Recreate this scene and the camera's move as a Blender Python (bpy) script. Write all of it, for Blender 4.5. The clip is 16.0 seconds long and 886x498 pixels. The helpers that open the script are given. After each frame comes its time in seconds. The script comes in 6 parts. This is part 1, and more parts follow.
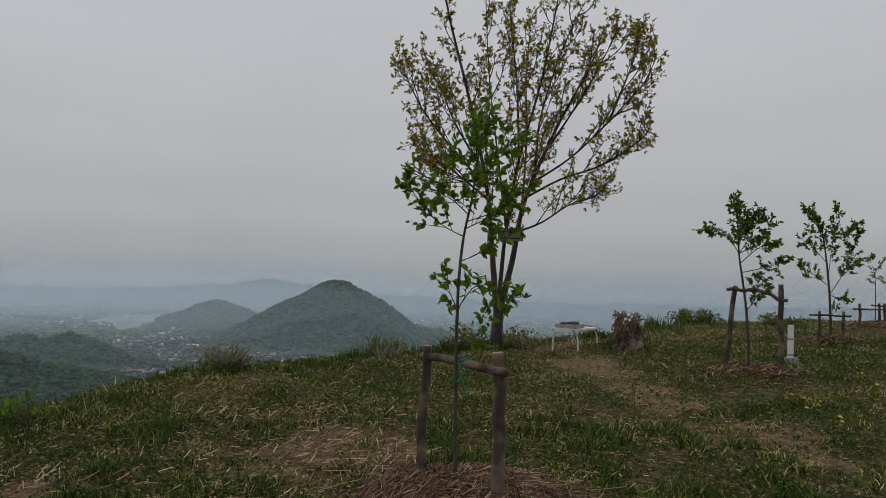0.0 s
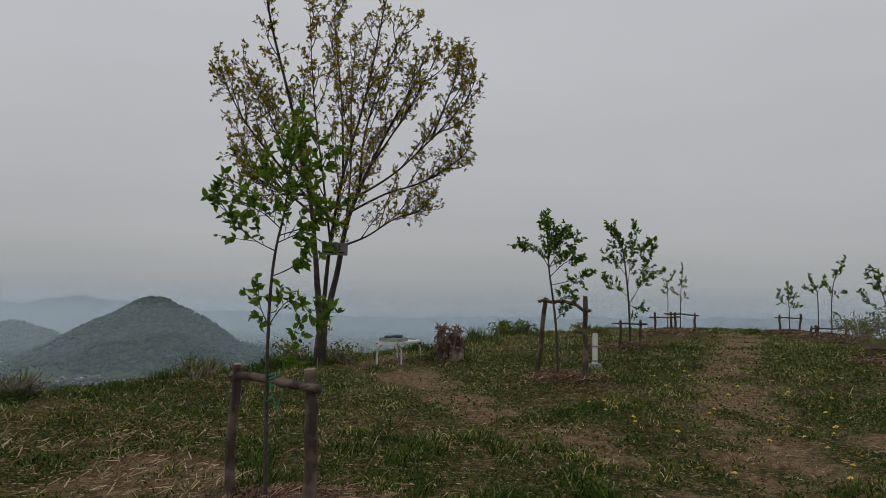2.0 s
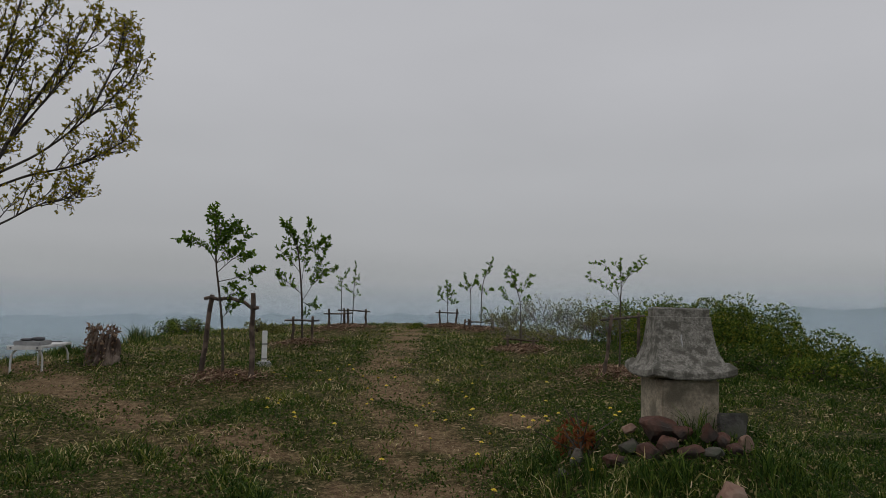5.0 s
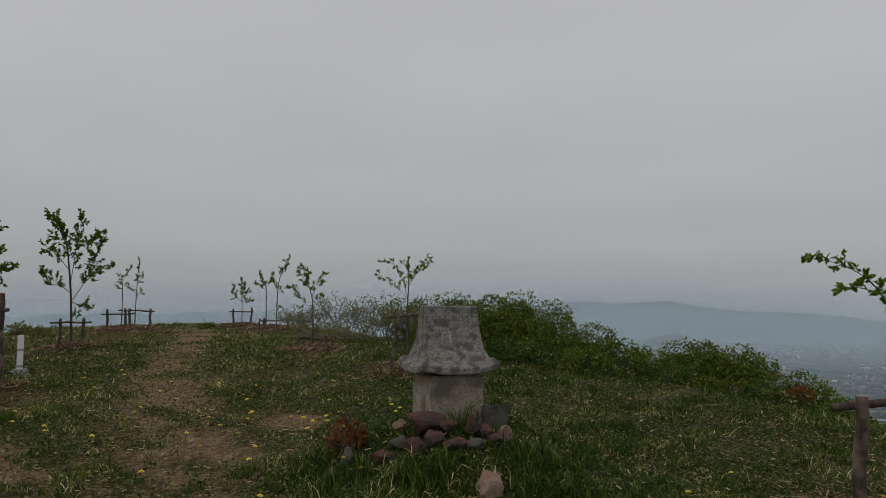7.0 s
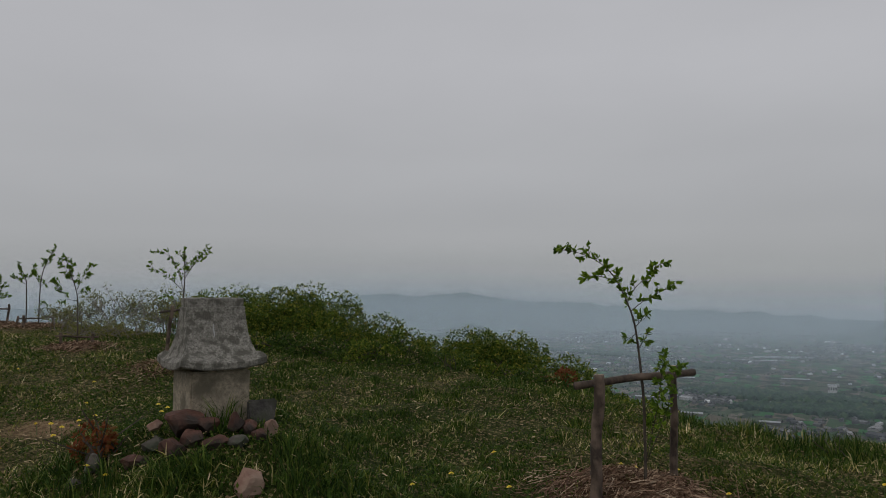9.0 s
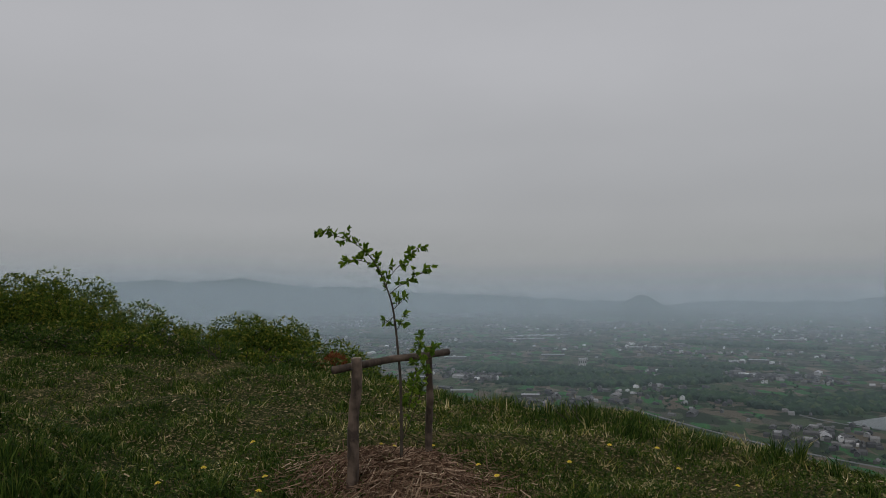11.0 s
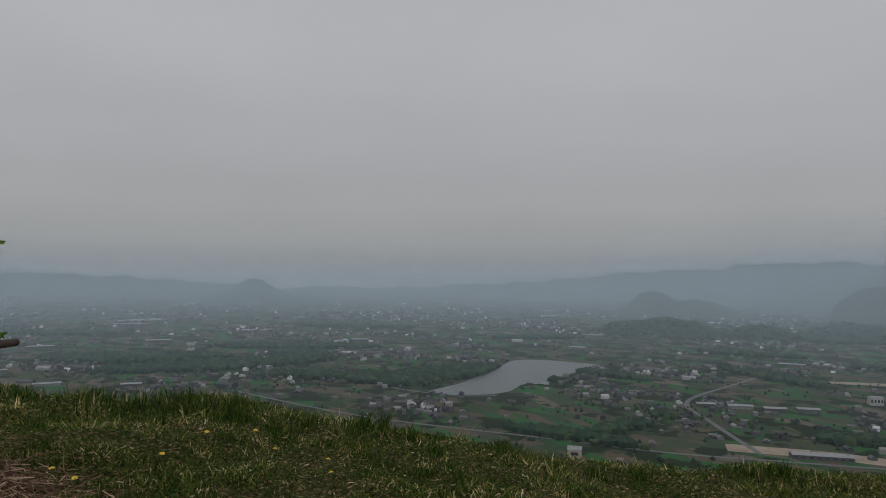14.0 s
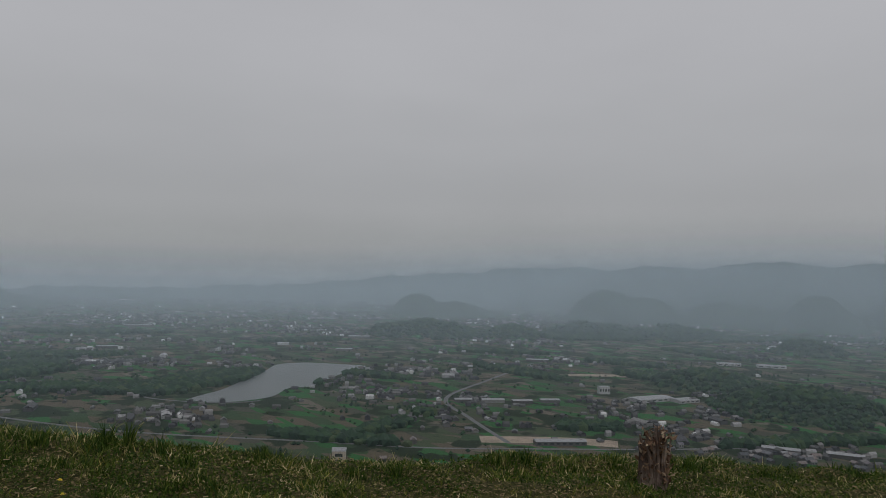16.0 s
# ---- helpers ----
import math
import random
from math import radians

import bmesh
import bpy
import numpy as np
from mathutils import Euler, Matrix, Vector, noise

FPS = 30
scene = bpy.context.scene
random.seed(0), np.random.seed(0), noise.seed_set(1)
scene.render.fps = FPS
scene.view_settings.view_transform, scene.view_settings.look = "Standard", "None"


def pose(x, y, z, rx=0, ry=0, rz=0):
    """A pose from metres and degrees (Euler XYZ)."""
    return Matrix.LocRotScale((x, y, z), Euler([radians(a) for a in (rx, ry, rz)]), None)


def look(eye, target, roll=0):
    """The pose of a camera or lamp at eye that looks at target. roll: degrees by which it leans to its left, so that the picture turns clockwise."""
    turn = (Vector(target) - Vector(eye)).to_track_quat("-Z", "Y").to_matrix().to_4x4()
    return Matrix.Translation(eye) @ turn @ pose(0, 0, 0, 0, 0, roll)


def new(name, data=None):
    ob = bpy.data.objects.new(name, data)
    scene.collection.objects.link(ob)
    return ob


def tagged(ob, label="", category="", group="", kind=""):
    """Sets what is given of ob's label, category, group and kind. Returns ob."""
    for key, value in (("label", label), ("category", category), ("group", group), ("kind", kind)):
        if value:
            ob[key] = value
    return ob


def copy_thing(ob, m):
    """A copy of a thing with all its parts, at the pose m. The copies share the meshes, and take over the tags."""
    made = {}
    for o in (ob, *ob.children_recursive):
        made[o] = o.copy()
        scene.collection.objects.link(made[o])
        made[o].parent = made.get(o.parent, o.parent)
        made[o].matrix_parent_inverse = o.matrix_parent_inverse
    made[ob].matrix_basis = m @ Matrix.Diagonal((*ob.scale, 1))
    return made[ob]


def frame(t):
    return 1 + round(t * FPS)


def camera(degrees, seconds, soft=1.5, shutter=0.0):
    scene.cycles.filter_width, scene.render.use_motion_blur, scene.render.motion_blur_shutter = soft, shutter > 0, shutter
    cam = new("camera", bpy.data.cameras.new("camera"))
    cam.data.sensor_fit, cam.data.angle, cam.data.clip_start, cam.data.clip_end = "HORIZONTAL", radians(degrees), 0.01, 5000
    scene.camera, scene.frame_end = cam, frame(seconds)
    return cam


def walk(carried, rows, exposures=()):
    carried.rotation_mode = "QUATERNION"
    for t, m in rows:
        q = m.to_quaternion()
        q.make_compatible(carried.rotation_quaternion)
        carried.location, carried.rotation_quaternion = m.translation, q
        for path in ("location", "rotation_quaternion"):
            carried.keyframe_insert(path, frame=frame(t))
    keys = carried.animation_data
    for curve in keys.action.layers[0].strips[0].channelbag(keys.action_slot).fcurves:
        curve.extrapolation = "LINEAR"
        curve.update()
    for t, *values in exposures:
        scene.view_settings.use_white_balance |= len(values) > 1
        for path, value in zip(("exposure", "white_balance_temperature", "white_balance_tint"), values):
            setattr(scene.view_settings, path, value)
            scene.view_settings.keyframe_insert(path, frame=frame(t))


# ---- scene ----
cam = camera(63.0, 16.0, soft=0.4)
METRES, EYE, TILT, LEAN, TURN = 1.056, 1.65, 4.5, -1.7, 0.0
ROWS = [
    (0.0, 0.0, 0.0, 0.0, 0.01, -2.04, -0.3),
    (0.5, 0.0199, 0.0011, 0.002, -3.43, -1.53, -0.35),
    (1.0, 0.0404, -0.0032, 0.0018, -6.84, -1.13, -0.43),
    (1.5, 0.0633, -0.0023, 0.0014, -10.09, -0.91, -0.47),
    (2.0, 0.0881, -0.0051, 0.0033, -13.37, -0.81, -0.7),
    (2.5, 0.1083, -0.0046, 0.0028, -16.95, -0.78, -1.16),
    (3.0, 0.127, -0.0099, 0.0031, -20.66, -0.77, -1.51),
    (3.5, 0.1514, -0.0148, 0.003, -24.75, -0.7, -1.9),
    (4.0, 0.1781, -0.0205, 0.0012, -29.36, -0.61, -2.23),
    (6.5, 0.3754, -0.1377, 0.0211, -49.51, 0.04, -2.85),
    (7.0, 0.4203, -0.1836, 0.0282, -53.2, 0.17, -3.12),
    (7.5, 0.4716, -0.2269, 0.0295, -56.83, 0.4, -3.18),
    (8.0, 0.5083, -0.266, 0.0259, -60.7, 0.58, -3.18),
    (8.5, 0.5488, -0.3154, 0.0257, -64.62, 0.55, -3.19),
    (9.0, 0.5795, -0.3556, 0.0223, -68.69, 0.49, -3.43),
    (11.5, 0.6652, -0.4967, 0.0237, -90.93, 0.43, -3.7),
    (12.0, 0.6708, -0.5095, 0.0287, -96.1, 0.51, -3.73),
    (12.5, 0.6727, -0.5192, 0.0309, -100.98, 0.68, -4.08),
    (13.0, 0.6722, -0.5293, 0.0333, -105.99, 0.84, -4.72),
    (13.5, 0.6746, -0.5426, 0.0332, -110.88, 1.1, -5.17),
    (14.0, 0.6841, -0.5515, 0.0307, -115.97, 1.54, -5.52),
    (14.5, 0.6838, -0.5671, 0.0324, -120.79, 1.98, -5.73),
    (15.0, 0.6759, -0.5815, 0.0315, -125.32, 2.58, -5.84),
    (15.5, 0.6697, -0.586, 0.03, -129.9, 3.12, -5.87),
    (16.0, 0.6653, -0.5859, 0.0305, -134.29, 3.53, -5.78),
]
walk(cam, [(t, pose(0, 0, EYE, TILT, LEAN, TURN) @ pose(METRES * x, METRES * y, METRES * z, 90 + pitch, roll, yaw)) for t, x, y, z, yaw, pitch, roll in ROWS],
     exposures=[(0.0, 0.1), (4.0, 0.03), (8.0, -0.03), (12.0, -0.1), (16.0, -0.14)])

# ---- world and light ----
world = bpy.data.worlds.new("overcast_sky")
scene.world = world
world.use_nodes = True
wt = world.node_tree
wt.nodes.clear()


def wn(kind, **kw):
    n = wt.nodes.new(kind)
    for k, v in kw.items():
        setattr(n, k, v)
    return n


SUN_EL, SUN_AZ = 50.0, 285.0
sky = wn("ShaderNodeTexSky", sky_type="NISHITA", sun_disc=False, sun_elevation=radians(SUN_EL), sun_rotation=radians(SUN_AZ))
coord = wn("ShaderNodeTexCoord")
sep = wn("ShaderNodeSeparateXYZ")
wt.links.new(coord.outputs["Generated"], sep.inputs[0])
ramp = wn("ShaderNodeValToRGB")
cr = ramp.color_ramp
cr.interpolation = "EASE"
SKY_STOPS = [(0.0, (0.288, 0.297, 0.308)), (0.035, (0.332, 0.335, 0.343)), (0.09, (0.378, 0.376, 0.385)), (0.18, (0.425, 0.421, 0.432)), (0.32, (0.475, 0.468, 0.485)), (0.6, (0.52, 0.513, 0.54)), (1.0, (0.54, 0.535, 0.565))]
while len(cr.elements) < len(SKY_STOPS):
    cr.elements.new(0.5)
for e, (p, c) in zip(cr.elements, SKY_STOPS):
    e.position, e.color = p, (c[0] * 0.982, c[1], c[2] * 1.008, 1)
wt.links.new(sep.outputs["Z"], ramp.inputs[0])
stretch = wn("ShaderNodeMapping")
stretch.inputs["Scale"].default_value = (1.3, 1.3, 3.5)
stretch.inputs["Rotation"].default_value = (0.25, 0.35, 0.4)
clouds = wn("ShaderNodeTexNoise")
clouds.inputs["Scale"].default_value = 1.7
clouds.inputs["Detail"].default_value = 4.0
clouds.inputs["Roughness"].default_value = 0.5
wt.links.new(coord.outputs["Generated"], stretch.inputs[0])
wt.links.new(stretch.outputs[0], clouds.inputs[0])
rng = wn("ShaderNodeMapRange")
rng.inputs["From Min"].default_value, rng.inputs["From Max"].default_value = 0.3, 0.7
rng.inputs["To Min"].default_value, rng.inputs["To Max"].default_value = 0.96, 1.04
wt.links.new(clouds.outputs["Fac"], rng.inputs["Value"])
mul = wn("ShaderNodeVectorMath", operation="SCALE")
wt.links.new(ramp.outputs[0], mul.inputs[0])
wt.links.new(rng.outputs[0], mul.inputs["Scale"])
thin = wn("ShaderNodeVectorMath", operation="SCALE")
thin.inputs["Scale"].default_value = 0.003
wt.links.new(sky.outputs[0], thin.inputs[0])
both = wn("ShaderNodeVectorMath", operation="ADD")
wt.links.new(mul.outputs[0], both.inputs[0])
wt.links.new(thin.outputs[0], both.inputs[1])
bg = wn("ShaderNodeBackground")
bg.inputs["Strength"].default_value = 1.0
wt.links.new(both.outputs[0], bg.inputs[0])
wt.links.new(bg.outputs[0], wn("ShaderNodeOutputWorld").inputs[0])

sun = new("sun", bpy.data.lights.new("sun", "SUN"))
sun.data.energy, sun.data.angle, sun.data.color = 0.48, radians(25), (1.0, 0.96, 0.9)
a, e = radians(SUN_AZ), radians(SUN_EL)
sun.matrix_world = look((30 * math.sin(a) * math.cos(e), 30 * math.cos(a) * math.cos(e), 30 * math.sin(e)), (0, 0, 0))


# ---- materials ----
def links(m, a, b):
    m.node_tree.links.new(a, b)


def material(name, c1, c2, scale=8.0, c3=None, scale3=1.2, rough=0.85, bump=0.3, bump_scale=None, rand=None, spread=0.35, metal=0.0, stretch=(1, 1, 1), dist=0.01, trans=0.0):
    """Two-scale noise colouring with fine relief; rand 'object' or 'island' varies the brightness piece by piece."""
    m = bpy.data.materials.new(name)
    m.use_nodes = True
    nt = m.node_tree
    n = nt.nodes
    bsdf = n["Principled BSDF"]
    bsdf.inputs["Roughness"].default_value = rough
    bsdf.inputs["Metallic"].default_value = metal
    tc, mp, no = n.new("ShaderNodeTexCoord"), n.new("ShaderNodeMapping"), n.new("ShaderNodeTexNoise")
    mp.inputs["Scale"].default_value = stretch
    links(m, tc.outputs["Object"], mp.inputs[0])
    links(m, mp.outputs[0], no.inputs["Vector"])
    no.inputs["Scale"].default_value, no.inputs["Detail"].default_value, no.inputs["Roughness"].default_value = scale, 6, 0.65
    r1 = n.new("ShaderNodeMapRange")
    r1.inputs["From Min"].default_value, r1.inputs["From Max"].default_value = 0.33, 0.67
    links(m, no.outputs["Fac"], r1.inputs["Value"])
    mix = n.new("ShaderNodeMix")
    mix.data_type = "RGBA"
    mix.inputs["A"].default_value, mix.inputs["B"].default_value = (*c1, 1), (*c2, 1)
    links(m, r1.outputs[0], mix.inputs["Factor"])
    out = mix.outputs["Result"]
    if c3:
        no3 = n.new("ShaderNodeTexNoise")
        no3.inputs["Scale"].default_value, no3.inputs["Detail"].default_value = scale3, 4
        links(m, tc.outputs["Object"], no3.inputs["Vector"])
        r3 = n.new("ShaderNodeMapRange")
        r3.inputs["From Min"].default_value, r3.inputs["From Max"].default_value = 0.47, 0.62
        links(m, no3.outputs["Fac"], r3.inputs["Value"])
        mix3 = n.new("ShaderNodeMix")
        mix3.data_type = "RGBA"
        mix3.inputs["B"].default_value = (*c3, 1)
        links(m, out, mix3.inputs["A"])
        links(m, r3.outputs[0], mix3.inputs["Factor"])
        out = mix3.outputs["Result"]
    if rand:
        src = n.new("ShaderNodeObjectInfo").outputs["Random"] if rand == "object" else n.new("ShaderNodeNewGeometry").outputs["Random Per Island"]
        rr = n.new("ShaderNodeMapRange")
        rr.inputs["To Min"].default_value, rr.inputs["To Max"].default_value = 1 - spread, 1 + spread
        links(m, src, rr.inputs["Value"])
        sc = n.new("ShaderNodeVectorMath")
        sc.operation = "SCALE"
        links(m, out, sc.inputs[0])
        links(m, rr.outputs[0], sc.inputs["Scale"])
        out = sc.outputs[0]
    links(m, out, bsdf.inputs["Base Color"])
    if bump:
        bn, bt = n.new("ShaderNodeBump"), n.new("ShaderNodeTexNoise")
        bt.inputs["Scale"].default_value, bt.inputs["Detail"].default_value = bump_scale or scale * 3, 5
        links(m, mp.outputs[0], bt.inputs["Vector"])
        bn.inputs["Strength"].default_value, bn.inputs["Distance"].default_value = bump, dist
        links(m, bt.outputs["Fac"], bn.inputs["Height"])
        links(m, bn.outputs[0], bsdf.inputs["Normal"])
    if trans:
        tl, ms = n.new("ShaderNodeBsdfTranslucent"), n.new("ShaderNodeMixShader")
        links(m, out, tl.inputs[0])
        ms.inputs[0].default_value = trans
        links(m, bsdf.outputs[0], ms.inputs[1])
        links(m, tl.outputs[0], ms.inputs[2])
        links(m, ms.outputs[0], n["Material Output"].inputs[0])
    return m


def palette(name, stops, rough=0.8, trans=0.0, src="island", patch=0.0):
    """One colour out of a short ramp for every island; patch blends in a drift of tone from place to place."""
    m = bpy.data.materials.new(name)
    m.use_nodes = True
    n = m.node_tree.nodes
    rp = n.new("ShaderNodeValToRGB")
    rp.color_ramp.interpolation = "LINEAR"
    while len(rp.color_ramp.elements) < len(stops):
        rp.color_ramp.elements.new(0.5)
    for el, (p, c) in zip(rp.color_ramp.elements, stops):
        el.position, el.color = p, (*c, 1)
    o = n.new("ShaderNodeNewGeometry").outputs["Random Per Island"] if src == "island" else n.new("ShaderNodeObjectInfo").outputs["Random"]
    if patch:
        no, mr, mx = n.new("ShaderNodeTexNoise"), n.new("ShaderNodeMapRange"), n.new("ShaderNodeMath")
        no.inputs["Scale"].default_value, no.inputs["Detail"].default_value = 2.2, 4
        links(m, n.new("ShaderNodeNewGeometry").outputs["Position"], no.inputs["Vector"])
        mr.inputs["From Min"].default_value, mr.inputs["From Max"].default_value = 0.34, 0.66
        mr.inputs["To Min"].default_value, mr.inputs["To Max"].default_value = -patch, patch
        links(m, no.outputs["Fac"], mr.inputs["Value"])
        mx.operation, mx.use_clamp = "ADD", True
        links(m, o, mx.inputs[0])
        links(m, mr.outputs[0], mx.inputs[1])
        o = mx.outputs[0]
    links(m, o, rp.inputs[0])
    b = n["Principled BSDF"]
    b.inputs["Roughness"].default_value = rough
    b.inputs["Specular IOR Level"].default_value = 0.12 if trans else 0.3
    links(m, rp.outputs[0], b.inputs["Base Color"])
    if trans:
        tl, ms = n.new("ShaderNodeBsdfTranslucent"), n.new("ShaderNodeMixShader")
        links(m, rp.outputs[0], tl.inputs[0])
        ms.inputs[0].default_value = trans
        links(m, b.outputs[0], ms.inputs[1])
        links(m, tl.outputs[0], ms.inputs[2])
        links(m, ms.outputs[0], n["Material Output"].inputs[0])
    return m


M_BARK_DARK = material("bark_dark", (0.022, 0.017, 0.013), (0.06, 0.048, 0.038), 30, (0.09, 0.08, 0.068), 6, 0.9, 0.6, 60, stretch=(1, 1, 0.25))
M_BARK_SAP = material("sapling_bark", (0.035, 0.026, 0.019), (0.09, 0.071, 0.053), 40, rough=0.85, bump=0.4, stretch=(1, 1, 0.3))
M_TWIG = material("pale_twig", (0.17, 0.145, 0.12), (0.28, 0.245, 0.21), 20, rough=0.9, bump=0)
M_POST = material("log_bark", (0.026, 0.018, 0.013), (0.085, 0.059, 0.043), 25, (0.16, 0.115, 0.085), 7, 0.9, 0.6, 50, stretch=(1, 1, 0.2))
M_CUT = material("cut_wood", (0.25, 0.2, 0.15), (0.42, 0.35, 0.27), 40, rough=0.85, bump=0.2)
M_WIRE = material("dark_wire", (0.02, 0.018, 0.016), (0.06, 0.05, 0.045), 40, rough=0.7)
M_GREEN_TIE = material("green_twine", (0.02, 0.16, 0.09), (0.05, 0.3, 0.17), 60, rough=0.7)
M_STONE = material("weathered_stone", (0.10, 0.095, 0.08), (0.33, 0.31, 0.27), 60, (0.095, 0.09, 0.072), 16, 0.95, 1.0, 90, dist=0.008)
M_STONE_BODY = material("dressed_stone", (0.19, 0.16, 0.115), (0.40, 0.34, 0.255), 36, (0.14, 0.12, 0.085), 5, 0.95, 0.9, 90, dist=0.006)
M_ROCK_RED = material("red_rock", (0.045, 0.019, 0.012), (0.15, 0.064, 0.042), 12, (0.035, 0.024, 0.018), 5, 0.85, 0.8, 30, rand="object", spread=0.3)
M_ROCK_PINK = material("pinkish_rock", (0.17, 0.095, 0.068), (0.31, 0.19, 0.14), 12, (0.24, 0.165, 0.12), 5, 0.9, 0.8, 30)
M_ROCK_GREY = material("grey_rock", (0.045, 0.038, 0.030), (0.13, 0.115, 0.095), 12, (0.04, 0.045, 0.028), 5, 0.9, 0.8, 30, rand="object", spread=0.25)
M_STONE_DARK = material("dark_damp_stone", (0.03, 0.028, 0.024), (0.085, 0.08, 0.07), 14, (0.05, 0.052, 0.035), 5, 0.9, 0.8, 30)
M_WHITE = material("worn_white_paint", (0.68, 0.68, 0.66), (0.84, 0.84, 0.82), 9, (0.5, 0.49, 0.46), 3, 0.6, 0.15, 40)
M_GREYBOX = material("grey_plastic", (0.05, 0.05, 0.055), (0.10, 0.10, 0.105), 12, rough=0.6, bump=0.1)
M_GREYTRAY = material("pale_grey_board", (0.22, 0.22, 0.22), (0.34, 0.34, 0.33), 10, rough=0.7, bump=0.1)
M_CONC = material("concrete", (0.22, 0.22, 0.21), (0.36, 0.36, 0.34), 20, rough=0.9, bump=0.5)
M_SIGN = material("weathered_board", (0.11, 0.10, 0.09), (0.22, 0.20, 0.185), 14, rough=0.9, bump=0.4, stretch=(0.2, 1, 1))
M_INK = material("black_ink", (0.012, 0.012, 0.012), (0.03, 0.03, 0.03), 20, rough=0.8, bump=0)
M_STUMP = material("rotten_stump", (0.042, 0.028, 0.021), (0.17, 0.122, 0.094), 14, (0.27, 0.21, 0.165), 5, 0.95, 0.9, 30, stretch=(1, 1, 0.3), dist=0.03)
M_LEAF_A = palette("fresh_leaf", [(0, (0.065, 0.13, 0.014)), (0.5, (0.12, 0.21, 0.02)), (1, (0.22, 0.32, 0.036))], 0.5, 0.5)
M_LEAF_B = palette("sapling_leaf", [(0, (0.06, 0.125, 0.014)), (0.5, (0.10, 0.185, 0.02)), (1, (0.17, 0.26, 0.03))], 0.5, 0.5)
M_LEAF_Y = palette("young_yellow_leaf", [(0, (0.16, 0.165, 0.014)), (0.5, (0.29, 0.25, 0.02)), (1, (0.42, 0.29, 0.03))], 0.55, 0.4)
M_BUSH = palette("bush_leaf", [(0, (0.032, 0.064, 0.008)), (0.45, (0.08, 0.13, 0.015)), (0.8, (0.16, 0.20, 0.024)), (1, (0.30, 0.27, 0.045))], 0.6, 0.25)
M_BUSH_RED = palette("reddish_leaf", [(0, (0.14, 0.04, 0.015)), (0.6, (0.22, 0.07, 0.025)), (1, (0.16, 0.10, 0.03))], 0.6, 0.3)
M_BUSH_DRY = palette("budding_twig_leaf", [(0, (0.10, 0.11, 0.03)), (0.6, (0.18, 0.19, 0.05)), (1, (0.30, 0.27, 0.10))], 0.7, 0.3)
M_GRASS = palette("grass_blade", [(0, (0.042, 0.074, 0.011)), (0.35, (0.12, 0.16, 0.022)), (0.64, (0.20, 0.205, 0.034)), (0.83, (0.42, 0.34, 0.12)), (1, (0.82, 0.68, 0.42))], 0.7, 0.12, patch=0.22)
M_GRASS_LUSH = palette("lush_grass_blade", [(0, (0.014, 0.036, 0.005)), (0.5, (0.046, 0.088, 0.012)), (0.84, (0.105, 0.15, 0.024)), (0.94, (0.2, 0.2, 0.05)), (1, (0.55, 0.46, 0.22))], 0.65, 0.12, patch=0.16)
M_WEED = palette("weed_leaf", [(0, (0.024, 0.052, 0.008)), (0.6, (0.055, 0.10, 0.015)), (0.88, (0.11, 0.15, 0.025)), (1, (0.42, 0.34, 0.17))], 0.55, 0.25, patch=0.15)
M_STRAW = palette("dry_straw", [(0, (0.085, 0.055, 0.03)), (0.45, (0.23, 0.16, 0.09)), (1, (0.62, 0.48, 0.30))], 0.8, 0.15)
M_MULCH = palette("reddish_mulch", [(0, (0.05, 0.028, 0.018)), (0.5, (0.17, 0.10, 0.063)), (0.85, (0.34, 0.23, 0.15)), (1, (0.55, 0.43, 0.30))], 0.85, 0.1)
M_DANDELION = material("dandelion_yellow", (0.75, 0.55, 0.03), (0.85, 0.68, 0.06), 200, rough=0.7, bump=0)
M_STEM = material("green_stem", (0.06, 0.10, 0.03), (0.09, 0.14, 0.04), 60, rough=0.7, bump=0)
M_WATER = material("lake_water", (0.11, 0.124, 0.124), (0.135, 0.149, 0.147), 0.01, rough=0.35, bump=0.0)
M_WATER.node_tree.nodes["Principled BSDF"].inputs["Specular IOR Level"].default_value = 0.2
M_WALL = palette("house_wall", [(0, (0.07, 0.066, 0.062)), (0.7, (0.12, 0.116, 0.11)), (1, (0.24, 0.24, 0.23))], 0.85, src="object")
M_ROOF = palette("house_roof", [(0, (0.075, 0.078, 0.085)), (0.4, (0.15, 0.15, 0.16)), (0.7, (0.19, 0.15, 0.135)), (0.93, (0.24, 0.24, 0.245)), (1, (0.4, 0.4, 0.41))], 0.7, src="object")
M_TOWN = palette("town_blocks", [(0, (0.05, 0.05, 0.055)), (0.55, (0.10, 0.098, 0.096)), (0.85, (0.18, 0.175, 0.17)), (0.96, (0.34, 0.34, 0.34)), (1, (0.75, 0.75, 0.75))], 0.8)
M_METAL_ROOF = material("pale_metal_roof", (0.22, 0.225, 0.23), (0.32, 0.325, 0.33), 0.4, rough=0.5, bump=0)
M_PALE = material("pale_cladding", (0.34, 0.34, 0.335), (0.43, 0.43, 0.42), 0.3, rough=0.8, bump=0)
M_CREAM = material("cream_siding", (0.38, 0.33, 0.27), (0.46, 0.41, 0.34), 0.3, rough=0.8, bump=0)
M_WINDOW = material("dark_window", (0.04, 0.045, 0.05), (0.06, 0.065, 0.07), 1, rough=0.25, bump=0)
M_ROAD = material("asphalt_road", (0.10, 0.10, 0.10), (0.15, 0.15, 0.145), 0.2, rough=0.9, bump=0)
M_EARTH = material("bare_earth_yard", (0.24, 0.19, 0.14), (0.36, 0.29, 0.22), 0.06, rough=0.95, bump=0)
